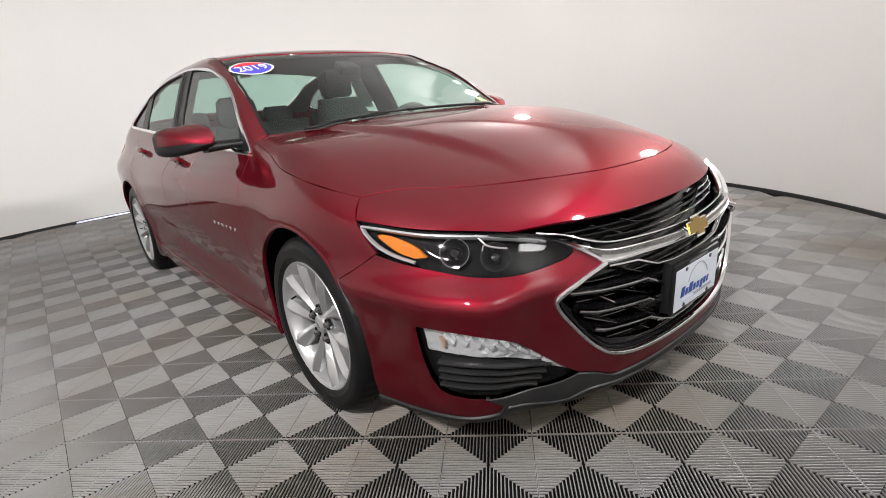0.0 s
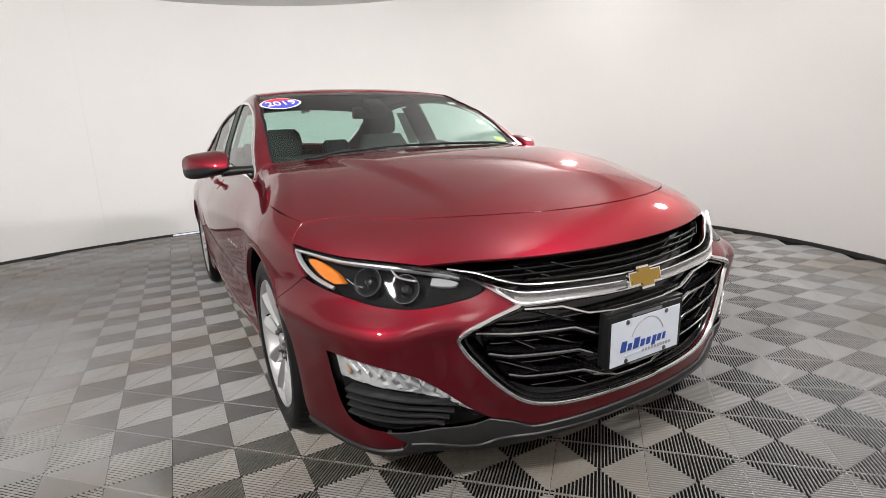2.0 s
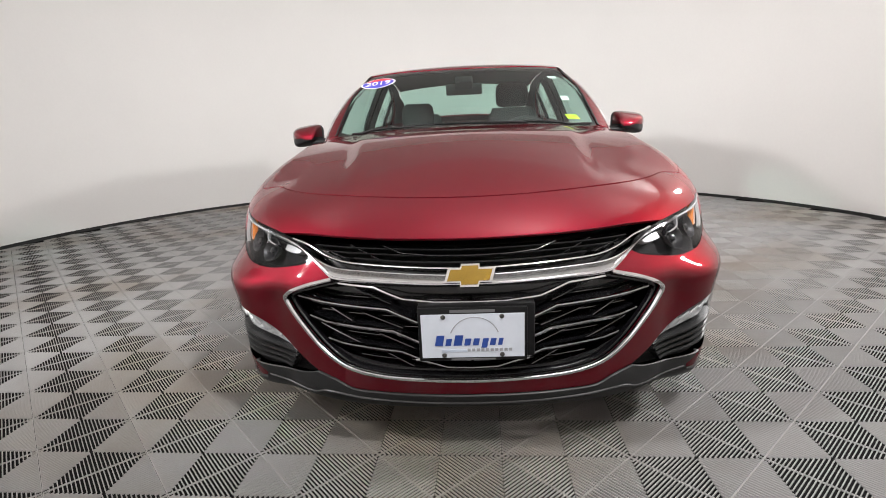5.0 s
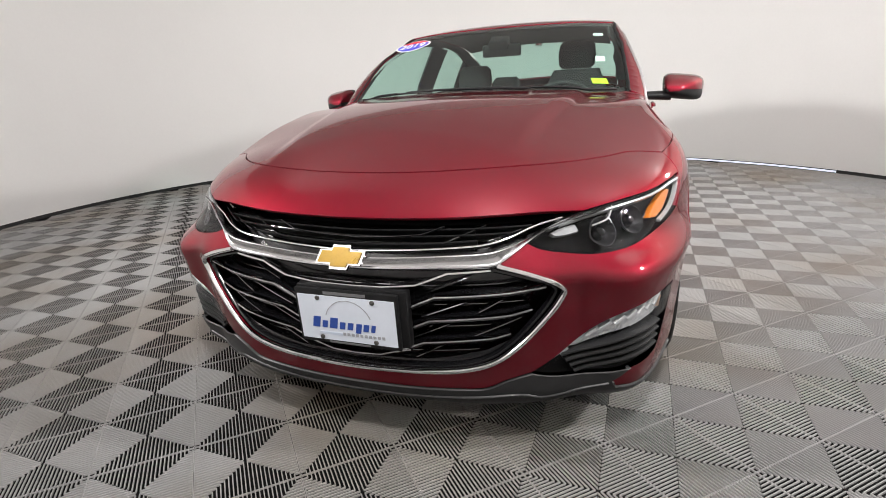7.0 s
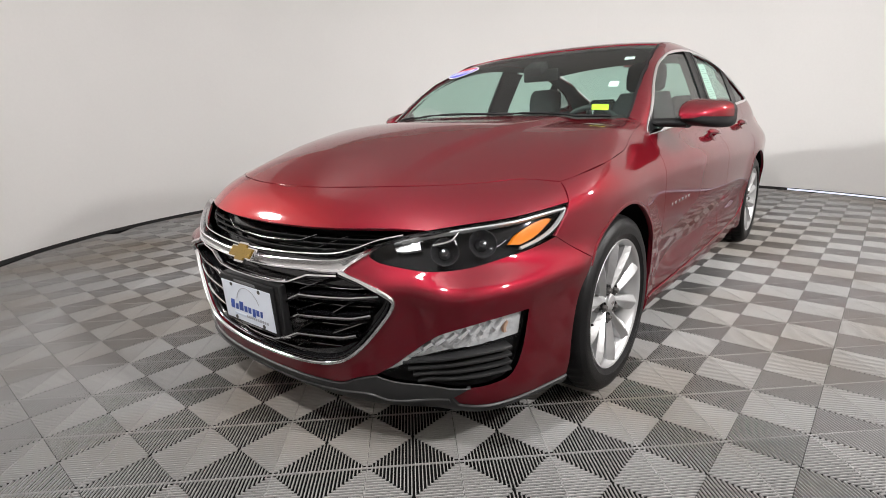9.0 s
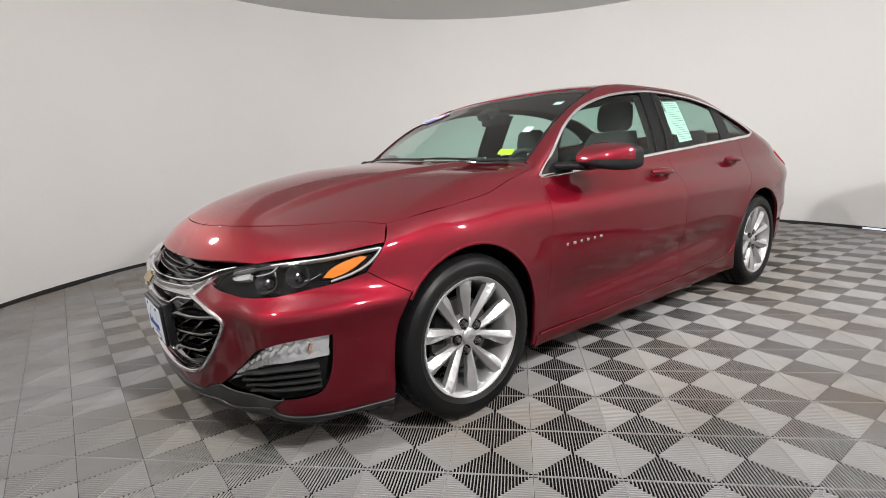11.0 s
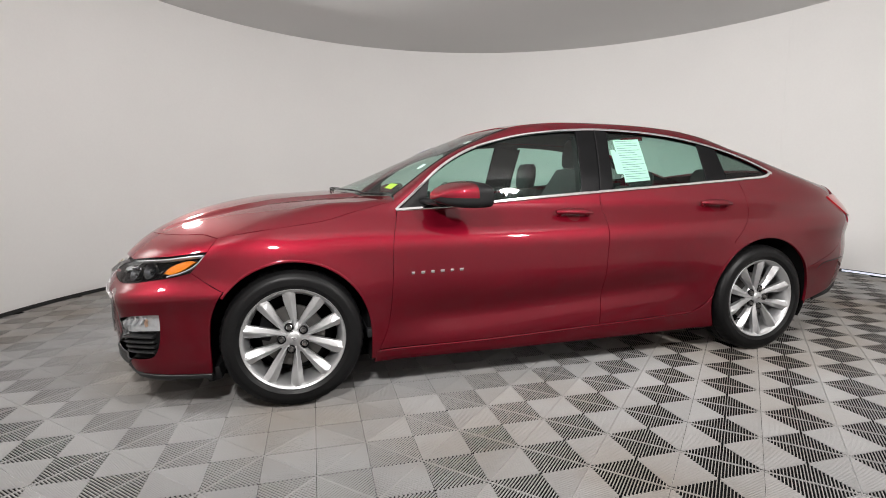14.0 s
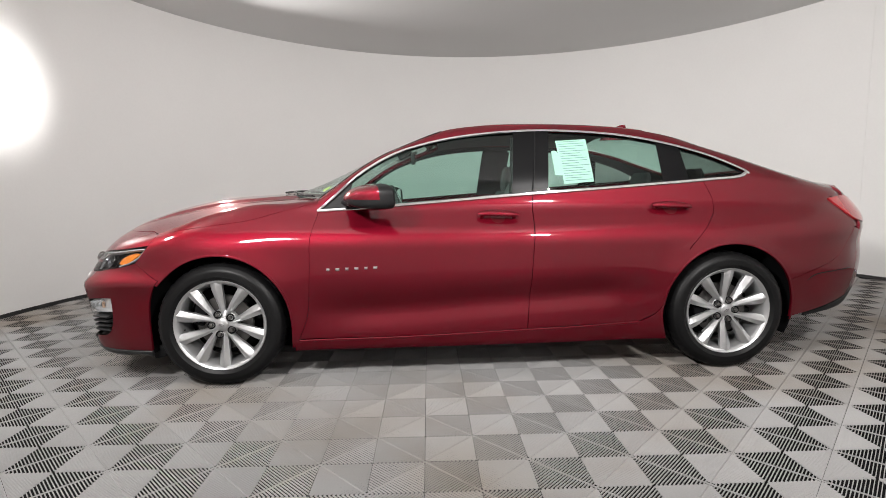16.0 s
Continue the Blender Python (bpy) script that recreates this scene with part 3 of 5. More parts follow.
# openings of the nose
grille = panel("grille", "front", FRONT_OPEN, GLOSSBLACK, car, "black grille with thin chrome bars", both=True, deep=0.075, gap=-0.012, fold=0)
wing_hi = [(0, 0.619), (4, 0.620), (14.6, 0.630), (20.6, 0.638), (23.0, 0.648), (26.0, 0.668), (29.0, 0.690), (33.0, 0.710), (38.0, 0.719)]
wing_lo = [(38.0, 0.719), (33.0, 0.704), (30.0, 0.692), (27.6, 0.676), (25.6, 0.655), (23.6, 0.630), (21.5, 0.606), (19.6, 0.602), (14.7, 0.599), (6.2, 0.591), (0, 0.589)]
moulding("chrome_wing", "front", wing_hi, wing_lo[::-1], [(0, -0.03), (0, 0.010), (0.08, 0.017), (0.16, 0.018), (0.30, 0.014), (0.62, 0.004), (0.72, 0.004), (0.80, 0.008), (0.9, 0.007), (1, 0.0), (1, -0.03)], SATIN, grille, "broad bright chrome bar")
both_ways = lambda pts: [(-a, z) for a, z in reversed(pts)] + [p for p in pts if p[0] > 0]
ribbon("chrome_strip", "front", both_ways([(0, 0.634), (5.8, 0.637), (14.6, 0.646), (20.2, 0.655), (23.2, 0.669), (27.0, 0.694), (31.0, 0.709)]), 0.007, 0.012, CHROME, grille, deep=0.004)
frame_run = [(21.5, 0.607), (26.0, 0.583), (28.8, 0.560), (29.9, 0.540), (29.5, 0.512), (27.3, 0.450), (24.1, 0.378), (20.9, 0.330), (16.5, 0.304), (6.2, 0.288), (0, 0.285)]
frame_full = frame_run + [(-a, z) for a, z in reversed(frame_run[:-1])]
ribbon("grille_frame", "front", frame_full, 0.014, 0.010, CHROME, grille, "polished chrome surround", deep=0.0)
ribbon("grille_frame_inner", "front", [(a * 0.97, (z - 0.44) * 0.955 + 0.44) for a, z in frame_full], 0.012, 0.012, GLOSSBLACK, grille, deep=0.02)
for s in (1, -1):
    for run in ([(27.6, 0.546), (22.9, 0.534), (12.9, 0.520), (8.2, 0.477)], [(26.0, 0.484), (23.1, 0.469), (12.1, 0.449), (7.7, 0.408)],
                [(23.2, 0.413), (20.9, 0.400), (11.0, 0.379), (6.6, 0.340)]):
        pts = [(s * a, z) for a, z in run]
        ribbon("grille_bar", "front", pts, 0.0075, 0.010, CHROME, grille, deep=0.018, straight=True)
        ribbon("grille_slat", "front", [(a, z - 0.004) for a, z in pts], 0.018, 0.055, GLOSSBLACK, grille, deep=0.065, straight=True)
    for run in ([(18.6, 0.590), (12.4, 0.532)], [(25.2, 0.545), (19.0, 0.470)], [(19.5, 0.520), (10.8, 0.450)], [(24.8, 0.452), (17.5, 0.390)], [(17.0, 0.452), (8.8, 0.378)], [(15.5, 0.385), (9.5, 0.318)]):
        ribbon("grille_rib", "front", [(s * a, z) for a, z in run], 0.006, 0.03, SMOKE, grille, deep=0.055)
    for run in ([(25.5, 0.700), (20.5, 0.672)], [(20.5, 0.712), (14.0, 0.665)], [(31.0, 0.718), (25.8, 0.690)]):
        ribbon("grille_rib", "front", [(s * a, z) for a, z in run], 0.005, 0.02, SMOKE, grille, deep=0.045)
    for z in (0.30, 0.34, 0.42, 0.455, 0.49, 0.555):
        wide = 28.0 if z > 0.5 else 18 + (z - 0.3) * 45
        ribbon("grille_slat", "front", [(s * wide * 0.95, z), (s * 12, z - 0.012), (s * 0.2, z - 0.02)], 0.006, 0.02, SMOKE, grille, deep=0.07)
ribbon("grille_bar", "front", both_ways([(0, 0.541), (5.5, 0.543), (10.4, 0.554), (14.8, 0.588), (20.6, 0.597)]), 0.008, 0.010, CHROME, grille, deep=0.016, straight=True)
ribbon("grille_bar", "front", both_ways([(0, 0.322), (4.0, 0.325), (6.8, 0.343), (9.0, 0.352)]), 0.007, 0.010, CHROME, grille, deep=0.018, straight=True)
for z, w in ((0.700, 27), (0.684, 24), (0.666, 19)):
    ribbon("grille_slat", "front", both_ways([(0, z - 0.008), (10, z - 0.004), (w, z + 0.006)]), 0.007, 0.03, BLACK, grille, deep=0.05)
ribbon("grille_bar", "front", both_ways([(0, 0.673), (6.0, 0.676), (11.0, 0.684), (14.4, 0.705)]), 0.004, 0.006, GLOSSBLACK, grille, deep=0.022, straight=True)
panel("grille_tray", "front", [[(0, 0.300), (16, 0.318), (20.5, 0.345), (24, 0.40)], [(20, 0.36), (12, 0.325), (0, 0.312)]], GLOSSBLACK, grille, both=True, deep=0.02, h=0.014, fold=0)

# emblem: plain gold cross form with a bright rim
emb = on_skin("front", 0.0, 0.612, 1, 0.024)
shape = [(-0.088, -0.024), (-0.034, -0.024), (-0.034, -0.040), (0.028, -0.040), (0.034, -0.024), (0.074, -0.024), (0.088, 0.024), (0.034, 0.024), (0.034, 0.040), (-0.028, 0.040), (-0.034, 0.024), (-0.074, 0.024)]
emblem = put(part("emblem", plate([(a * 0.84, b * 0.84) for a, b in shape], 0.010), CHROME, car, "gold emblem with chrome rim", False), emb)
part("emblem_face", plate([(a * 0.74, b * 0.68) for a, b in shape], 0.004), GOLD, emblem, "gold face", False).matrix_basis = Matrix.Translation((0, 0, 0.0102))

# lamps of the nose
for s in (1, -1):
    flip = lambda segs: [[(s * a, z) for a, z in run] for run in segs]
    lamp = panel("headlight", "front", flip(HEAD), HOUSING, car, "dark headlight with amber side reflector", deep=0.045, gap=-0.002, fold=-0.044)
    panel("amber_reflector", "front", flip([[(47.4, 0.673), (48.8, 0.704), (51.6, 0.730), (54.6, 0.740), (55.6, 0.731), (54.2, 0.708), (51.8, 0.682), (49.2, 0.668)]]), AMBER, lamp, "amber side reflector", deep=0.022, h=0.012, fold=0.02)
    ribbon("light_strip", "front", [(s * a, z) for a, z in ((58.0, 0.757), (54.5, 0.752), (48.0, 0.737), (41, 0.726), (34.8, 0.712), (30.6, 0.697))], 0.009, 0.014, STRIP, lamp, "clear light strip", deep=0.016)
    ribbon("light_strip", "front", [(s * a, z) for a, z in ((58.2, 0.757), (57.2, 0.730), (55.4, 0.702), (52.6, 0.678), (49.0, 0.660))], 0.008, 0.010, STRIP, lamp, deep=0.016)
    for a, z, r in ((37.2, 0.672, 0.040), (43.0, 0.688, 0.040)):
        m = on_skin("front", a, z, 1, -0.040)
        if s < 0:
            m = Matrix.Diagonal((1, -1, 1, 1)) @ m @ Matrix.Diagonal((-1, 1, 1, 1))
        put(part("reflector_bowl", lathe([(0.004, -0.012), (0.45 * r, -0.008), (0.8 * r, 0.006), (r, 0.022), (1.03 * r, 0.022)], 28), BOWL, lamp), m @ pose(0, 0, 0, 90))
        put(part("bulb_lens", lathe([(0.0005, 0.020), (0.25 * r, 0.018), (0.42 * r, 0.008), (0.45 * r, -0.004)], 20), GLOSSBLACK, lamp), m @ pose(0, 0, 0, 90))
    ribbon("lamp_blade", "front", [(s * 39.6, 0.728), (s * 38.9, 0.712), (s * 38.2, 0.700), (s * 37.2, 0.694), (s * 35.4, 0.688)], 0.008, 0.02, SATIN, lamp, deep=0.026)
    ribbon("lamp_blade", "front", [(s * 38.4, 0.708), (s * 38.8, 0.698), (s * 38.9, 0.689)], 0.006, 0.014, SATIN, lamp, deep=0.028)
    panel("inner_reflector", "front", flip([[(33.3, 0.700), (31.3, 0.696), (29.3, 0.682), (29.8, 0.674), (32.2, 0.675), (33.6, 0.680)]]), STRIP, lamp, "grey inner reflector", deep=0.020, h=0.010, fold=0.02)
    ribbon("lamp_fin", "front", [(s * 47.0, 0.690), (s * 45.8, 0.676), (s * 44.2, 0.670)], 0.003, 0.006, SATIN, lamp, deep=0.034)
    panel("lens", "front", flip(HEAD), LENS, lamp, "clear lens", gap=0.001, fold=0.0, h=0.03, edge=0.02)
    pod = panel("fog_lamp", "front", flip(POD), BLACK, car, "black corner pod with clear slim fog lamp", deep=0.034, gap=-0.002, fold=-0.034)
    lensrun = [[(48.9, 0.488), (45.6, 0.485), (41.0, 0.473), (36.8, 0.443), (32.6, 0.378), (29.0, 0.322), (26.8, 0.293)],
               [(26.8, 0.293), (29.2, 0.308), (33.2, 0.349), (37.3, 0.384), (42.4, 0.401), (48.3, 0.408)], [(48.3, 0.408), (48.6, 0.44), (48.9, 0.488)]]
    shell = panel("reflector", "front", flip(lensrun), REFLECT, pod, "silvery faceted reflector", deep=0.022, h=0.012, fold=0.01)
    facets = random.Random(5)
    for v in shell.data.vertices:
        v.co.x += facets.uniform(-0.0028, 0.0028)
        v.co.z += facets.uniform(-0.0015, 0.0015)
    shell.data.polygons.foreach_set("use_smooth", [False] * len(shell.data.polygons))
    for i in range(9):
        a = 45.4 - i * 1.75
        ribbon("reflector_facet", "front", [(s * a, 0.474 - i * i * 0.0019), (s * (a - 1.2), 0.446 - i * i * 0.0017)], 0.016, 0.012, REFLECT, pod, deep=0.018)
    ribbon("marker", "front", [(s * 45.9, 0.466), (s * 45.5, 0.448), (s * 45.6, 0.434)], 0.012, 0.008, MARKER, pod, "pale amber bulb", deep=0.014)
    panel("lens", "front", flip(lensrun), LENS, pod, "clear lens", gap=0.001, fold=0.0, h=0.02)
    for z0, z1 in ((0.386, 0.352), (0.362, 0.330), (0.338, 0.310), (0.314, 0.290)):
        ribbon("louvre", "front", [(s * 46.6, z0 - 0.004), (s * 40, z0 - 0.008), (s * 34, z1 - 0.006), (s * (31.5 + (0.350 - z0) * 30), z1 - 0.016)], 0.012, 0.026, LIPGREY, pod, deep=0.026)

# flanks
for s in (1, -1):
    panel("fender", "side", [HOOD_SIDE, [HOOD_SIDE[-1], SCREEN_SIDE[0]], [SCREEN_SIDE[0], (0.888, 0.940), (0.922, 0.80), (0.931, 0.615), (0.955, 0.374), (1.003, 0.245)], [(1.003, 0.245), (1.02, 0.200)],
          [(1.042, 0.200)] + arch(AXLE, 180 + 12, 41)[1:], NOSE_SEAM, LAMP_EDGE, TIP_SEAM],
          PAINT, car, sign=s, h=0.022, gap=0.0006)
    body_side = panel("body_side", "side", [SCREEN_SIDE, ROOF_SIDE, BACK_SIDE, DECK_SIDE, [DECK_SIDE[-1], (-2.16, 0.985), (-2.08, 0.966), (-2.20, 0.865), (-2.22, 0.80)], [(-2.22, 0.80), (-2.10, 0.64), (-1.90, 0.555), (-1.76, 0.510)],
                      arch(-AXLE, 154, 50), [(-1.165, 0.700), (-1.205, 0.750), (-1.288, 0.840), (-1.345, 0.915), (-1.352, 0.975), (-1.330, 1.03), (-1.305, 1.083)],
                      [(-1.342, 1.086), (-1.545, 1.106), (-1.578, 1.128)], DLO_TOP[::-1], [(0.892, 0.940), SCREEN_SIDE[0]]], PAINT, car, "red body side with roof rail and rear quarter", sign=s, h=0.018, edge=0.009, gap=0.0012)
    front_door = panel("front_door", "side", [[(0.886, 0.938), (0.922, 0.80), (0.931, 0.615), (0.955, 0.374), (1.003, 0.245)], [(1.003, 0.245), (0.48, 0.246), (-0.255, 0.268)],
                       [(-0.255, 0.268), (-0.262, 0.337), (-0.280, 0.65), (-0.306, 1.018)], [(-0.307, 1.018), (-0.009, 0.998), (0.309, 0.975), (0.621, 0.954), (0.886, 0.938)]], PAINT, car, sign=s)
    rear_door = panel("rear_door", "side", [[(-0.307, 1.018), (-0.280, 0.65), (-0.262, 0.337), (-0.255, 0.268)], [(-0.255, 0.268), (-0.60, 0.279), (-0.89, 0.288)], [(-0.89, 0.288), (-0.985, 0.335), (-1.035, 0.385)],
                      arch(-AXLE, 8, 52, ARCH_R + 0.002, 8), [(-1.165, 0.705), (-1.205, 0.750), (-1.288, 0.840), (-1.345, 0.915), (-1.352, 0.975), (-1.330, 1.03), (-1.305, 1.083)],
                      [(-1.305, 1.083), (-0.998, 1.062), (-0.662, 1.040), (-0.307, 1.018)]], PAINT, car, sign=s)
    sill = panel("sill", "side", [[(1.022, 0.240), (0.48, 0.242), (-0.255, 0.264), (-0.60, 0.275), (-0.89, 0.284)], [(-0.89, 0.284), (-0.985, 0.331), (-1.037, 0.39)], arch(-AXLE, 8, -20, ARCH_R + 0.002, 4),
                 [(-1.06, 0.185), (0, 0.180), (1.03, 0.180)], [(1.03, 0.180), (1.022, 0.240)]], PAINT, car, sign=s, deep=-0.004)
    ribbon("sill_edge", "side", [(1.0, 0.236), (0.48, 0.240), (-0.255, 0.262), (-0.60, 0.272), (-0.90, 0.286)], 0.012, 0.007, PAINT, sill, sign=s)
    ribbon("arch_lip", "side", arch(AXLE, 178, 36, ARCH_R + 0.004, 24), 0.012, 0.002, PAINT, car, sign=s)
    ribbon("arch_lip", "side", arch(-AXLE, 190, 8, ARCH_R + 0.004, 24), 0.012, 0.002, PAINT, car, sign=s)
    # window surround and glazing
    ribbon("window_moulding", "side", DLO_TOP + [(-1.590, 1.116)], 0.015, 0.008, CHROME, car, "bright chrome window moulding", sign=s)
    ribbon("window_moulding", "side", DLO_LOW, 0.019, 0.010, CHROME, car, "bright chrome window moulding", sign=s)
    top = lambda x0, x1, d=0.002: [(x, float(curve1([q[0] for q in DLO_TOP[::-1]], [q[1] for q in DLO_TOP[::-1]])(x)) - d) for x in np.linspace(x0, x1, 12)]
    low = lambda x0, x1, d=0.002: [(x, float(curve1([q[0] for q in DLO_LOW], [q[1] for q in DLO_LOW])(x)) + d) for x in np.linspace(x0, x1, 6)]
    panel("window", "side", [top(0.74, -0.225), low(-0.190, 0.74)], GLASS, front_door, "clear greenish side window", sign=s, deep=0.010, fold=0, gap=0, h=0.05)
    panel("window_corner", "side", [top(0.875, 0.70), low(0.735, 0.875)], BLACK, front_door, "black mirror corner", sign=s, deep=0.006, fold=0.004, gap=0)
    panel("pillar_cover", "side", [top(-0.225, -0.432), low(-0.396, -0.188)], SATINBLACK, car, "black pillar cover", sign=s, deep=0.004, fold=0.01, gap=0)
    panel("window", "side", [top(-0.432, -1.075), low(-1.085, -0.396)], GLASS, rear_door, "clear greenish side window", sign=s, deep=0.010, fold=0, gap=0, h=0.05)
    panel("window_divider", "side", [top(-1.068, -1.20), low(-1.23, -1.075)], SATINBLACK, rear_door, sign=s, deep=0.005, fold=0.008, gap=0)
    panel("quarter_window", "side", [top(-1.20, -1.53), low(-1.53, -1.23)], DARKGLASS, body_side, "small dark quarter window", sign=s, deep=0.010, fold=0, gap=0, h=0.05)
    ribbon("door_gap", "side", [(-0.306, 1.018), (-0.333, 1.21), (-0.350, 1.384)], 0.006, 0.005, BLACK, car, sign=s)
    # inside faces of the pillars
    panel("pillar_lining", "side", [SCREEN_SIDE, ROOF_SIDE, BACK_SIDE, [BACK_SIDE[-1], (-1.64, 1.10)], DLO_TOP[::-1]], TRIM, car, "dark pillar lining", sign=s, deep=0.03, fold=0, gap=0.0, h=0.03, edge=0.012)
    panel("pillar_lining", "side", [top(-0.215, -0.44), low(-0.405, -0.178)], TRIM, car, "dark pillar lining", sign=s, deep=0.05, fold=0, gap=0, h=0.06)
    panel("door_lining", "side", [[(0.92, 0.93), (0.3, 0.965), (-0.31, 1.008), (-1.0, 1.05), (-1.5, 1.09)], [(-1.5, 1.09), (-1.5, 0.75), (-1.08, 0.70), (-1.0, 0.30), (0.98, 0.24)]], TRIM, car, "dark door lining", sign=s, deep=0.06, fold=0, gap=0, h=0.06)
    # handles
    for door, x, z in ((front_door, -0.098, 0.889), (rear_door, -1.090, 0.922)):
        m = on_skin("side", x, z, 1, 0.0)
        rings = []
        for i in range(13):
            u = -0.112 + 0.224 * i / 12
            e = (1 - (u / 0.118) ** 2) ** 0.5
            rings.append(oval((u, 0.0 - 0.006 * (u / 0.11) + 0.004, 0.016 + 0.020 * e ** 0.6), 0.005 + 0.016 * e, 0.004 + 0.009 * e, 12, 2.2, ((0, 1, 0), (0, 0, 1))))
        hm = m if s > 0 else Matrix.Diagonal((1, -1, 1, 1)) @ m @ Matrix.Diagonal((-1, 1, 1, 1))
        handle = put(part("door_handle", loft(rings), PAINT, door, "body-coloured door handle"), hm)
        # flat disc on the skin, darker red to paint in the cup's shadow
        put(part("handle_cup", lathe([(0.0005, 0.0012), (0.030, 0.0010), (0.040, 0.0)], 28), surface("cup_shade_red", (0.10, 0.0015, 0.005), 0.4, 0.3, coat=0.8), door), hm @ pose(0, 0.002, 0.0008, 90))
        put(part("handle_foot", box((0.022, 0.018, 0.03), (-0.088, 0.004, 0.008), 0.004), PAINT, door), hm)
        put(part("handle_foot", box((0.022, 0.018, 0.03), (0.088, 0.004, 0.008), 0.004), PAINT, door), hm)
    # name badge, unlettered
    for i in range(6):
        x = 0.830 - i * 0.0505
        m = on_skin("side", x, 0.631 + i * 0.0012, s, 0.0005)
        put(part("badge_bar", box((0.021 if i % 2 else 0.017, 0.014, 0.004), (0, 0, 0.002), 0.001), CHROME, front_door), m)
    # mirrors
    my = lambda p: Vector((p[0], s * p[1], p[2]))
    # housing: rings from the front to the glass, as (x, inner y, outer y, low z, high z)
    hull = ((0.728, 0.905, 0.945, 0.980, 1.002), (0.716, 0.893, 0.975, 0.972, 1.018), (0.690, 0.886, 1.008, 0.962, 1.038), (0.650, 0.882, 1.038, 0.954, 1.056),
            (0.600, 0.880, 1.060, 0.950, 1.069), (0.540, 0.880, 1.071, 0.949, 1.077), (0.490, 0.882, 1.075, 0.951, 1.080), (0.462, 0.886, 1.073, 0.955, 1.076), (0.452, 0.894, 1.066, 0.962, 1.069))

    def hull_ring(x, y0, y1, z0, z1, more=0.0):
        x, z0 = 0.728 - (0.728 - x) * 0.88, z0 + 0.008
        lean = [q for q in oval((x, (y0 + y1) / 2, (z0 + z1) / 2), (y1 - y0) / 2 + more, (z1 - z0) / 2 + more, 36, 4.4, ((-0.30, 1, 0), (0.05, 0, 1)))]
        return [Vector((q.x, q.y, q.z + 0.012 * (0.975 - q.y) / 0.1)) for q in lean]

    mirror = part("door_mirror", loft([[my(q) for q in hull_ring(*h)] for h in hull]), BLACK, car, "door mirror with red cap and black base")
    cap_r = []
    for h in hull[:6]:
        ring = hull_ring(*h, more=0.0025)
        cap_r.append([my((q.x + 0.002, q.y, max(q.z, min(h[4] - 0.004, 1.012 - 0.06 * (q.y - 0.88))))) for q in ring])
    part("mirror_cap", loft(cap_r), PAINT, mirror, "red cap")
    part("mirror_glass", loft([[my(q) for q in oval((x, 0.979, 1.016), 0.080, 0.048, 24, 3.4, ((-0.22, 1, 0), (0.05, 0, 1)))] for x in (0.486, 0.4825)]), CHROME, mirror)
    part("mirror_arm", loft([[my(q) for q in oval((0.70 - 0.05 * k, 0.775 + 0.14 * k, 0.984 - 0.004 * k), 0.070 - 0.012 * k, 0.018 + 0.006 * k, 18, 2.6, ((1, 0, 0), (0, 0, 1)))] for k in (0, 0.35, 0.7, 1)]), BLACK, mirror)
    # tail
    tail = panel("tail_lamp", "side", [[(-2.08, 0.966), (-2.20, 0.980), (-2.36, 0.968)], [(-2.36, 0.968), (-2.40, 0.88), (-2.33, 0.82)], [(-2.33, 0.82), (-2.21, 0.852), (-2.08, 0.966)]], TAILRED, car, "red tail lamp", sign=s, deep=-0.008)
    panel("rear_corner", "side", [[(-2.22, 0.80), (-2.10, 0.64), (-1.90, 0.555), (-1.765, 0.510)], arch(-AXLE, 154, 188), [(-1.80, 0.292), (-2.0, 0.325), (-2.20, 0.372)], [(-2.20, 0.372), (-2.36, 0.43), (-2.40, 0.60), (-2.36, 0.76)]], PAINT, car, "red rear bumper corner", sign=s)
    panel("rear_lip", "side", [[(-1.90, 0.303), (-2.0, 0.320), (-2.20, 0.367)], [(-2.34, 0.42), (-2.32, 0.35), (-1.90, 0.285)]], BLACK, car, "black lower edge of rear bumper", sign=s)
    ribbon("bumper_crease", "side", [(-1.885, 0.500), (-1.935, 0.532), (-2.08, 0.548), (-2.22, 0.556)], 0.007, 0.0012, BLACK, car, sign=s, taper=True)

# roof, glass, tail
roof_e, back_e, deck_e, screen_e = plan_of(ROOF_SIDE), plan_of(BACK_SIDE), plan_of(DECK_SIDE), plan_of(SCREEN_SIDE)
panel("roof", "top", [[(0.235, 0), (0.222, 0.25), (0.19, 0.45), roof_e[0]], roof_e, [roof_e[-1], (-0.99, 0.42), (-0.965, 0.2), (-0.955, 0)]], PAINT, car, both=True, h=0.035)
panel("headlining", "top", [[(0.21, 0), (0.17, 0.45), (roof_e[0][0], roof_e[0][1] - 0.02)], [(a, b - 0.02) for a, b in roof_e], [(-1.0, 0.42), (-0.955, 0)]], LINING, car, "grey headlining", both=True, h=0.06, deep=0.035, fold=0, gap=0)
screen = panel("windscreen", "top", [[(0.232, 0), (0.219, 0.25), (0.187, 0.45), (screen_e[-1][0] + 0.012, screen_e[-1][1] - 0.004)], [(a, b - 0.004) for a, b in screen_e[::-1]],
               [(0.905, 0.700), (0.98, 0.61), (1.08, 0.45), (1.15, 0.25), (1.175, 0)]], SCREEN, car, "clear windscreen", both=True, h=0.05, fold=0, gap=0, deep=0.003)
panel("screen_band", "top", [[(0.240, 0), (0.226, 0.25), (0.194, 0.45), (0.20, 0.63)], [(0.25, 0.63), (0.255, 0.45), (0.285, 0.22), (0.295, 0)]], GLOSSBLACK, screen, "black upper band", both=True, h=0.03, fold=0, gap=0, deep=0.005)
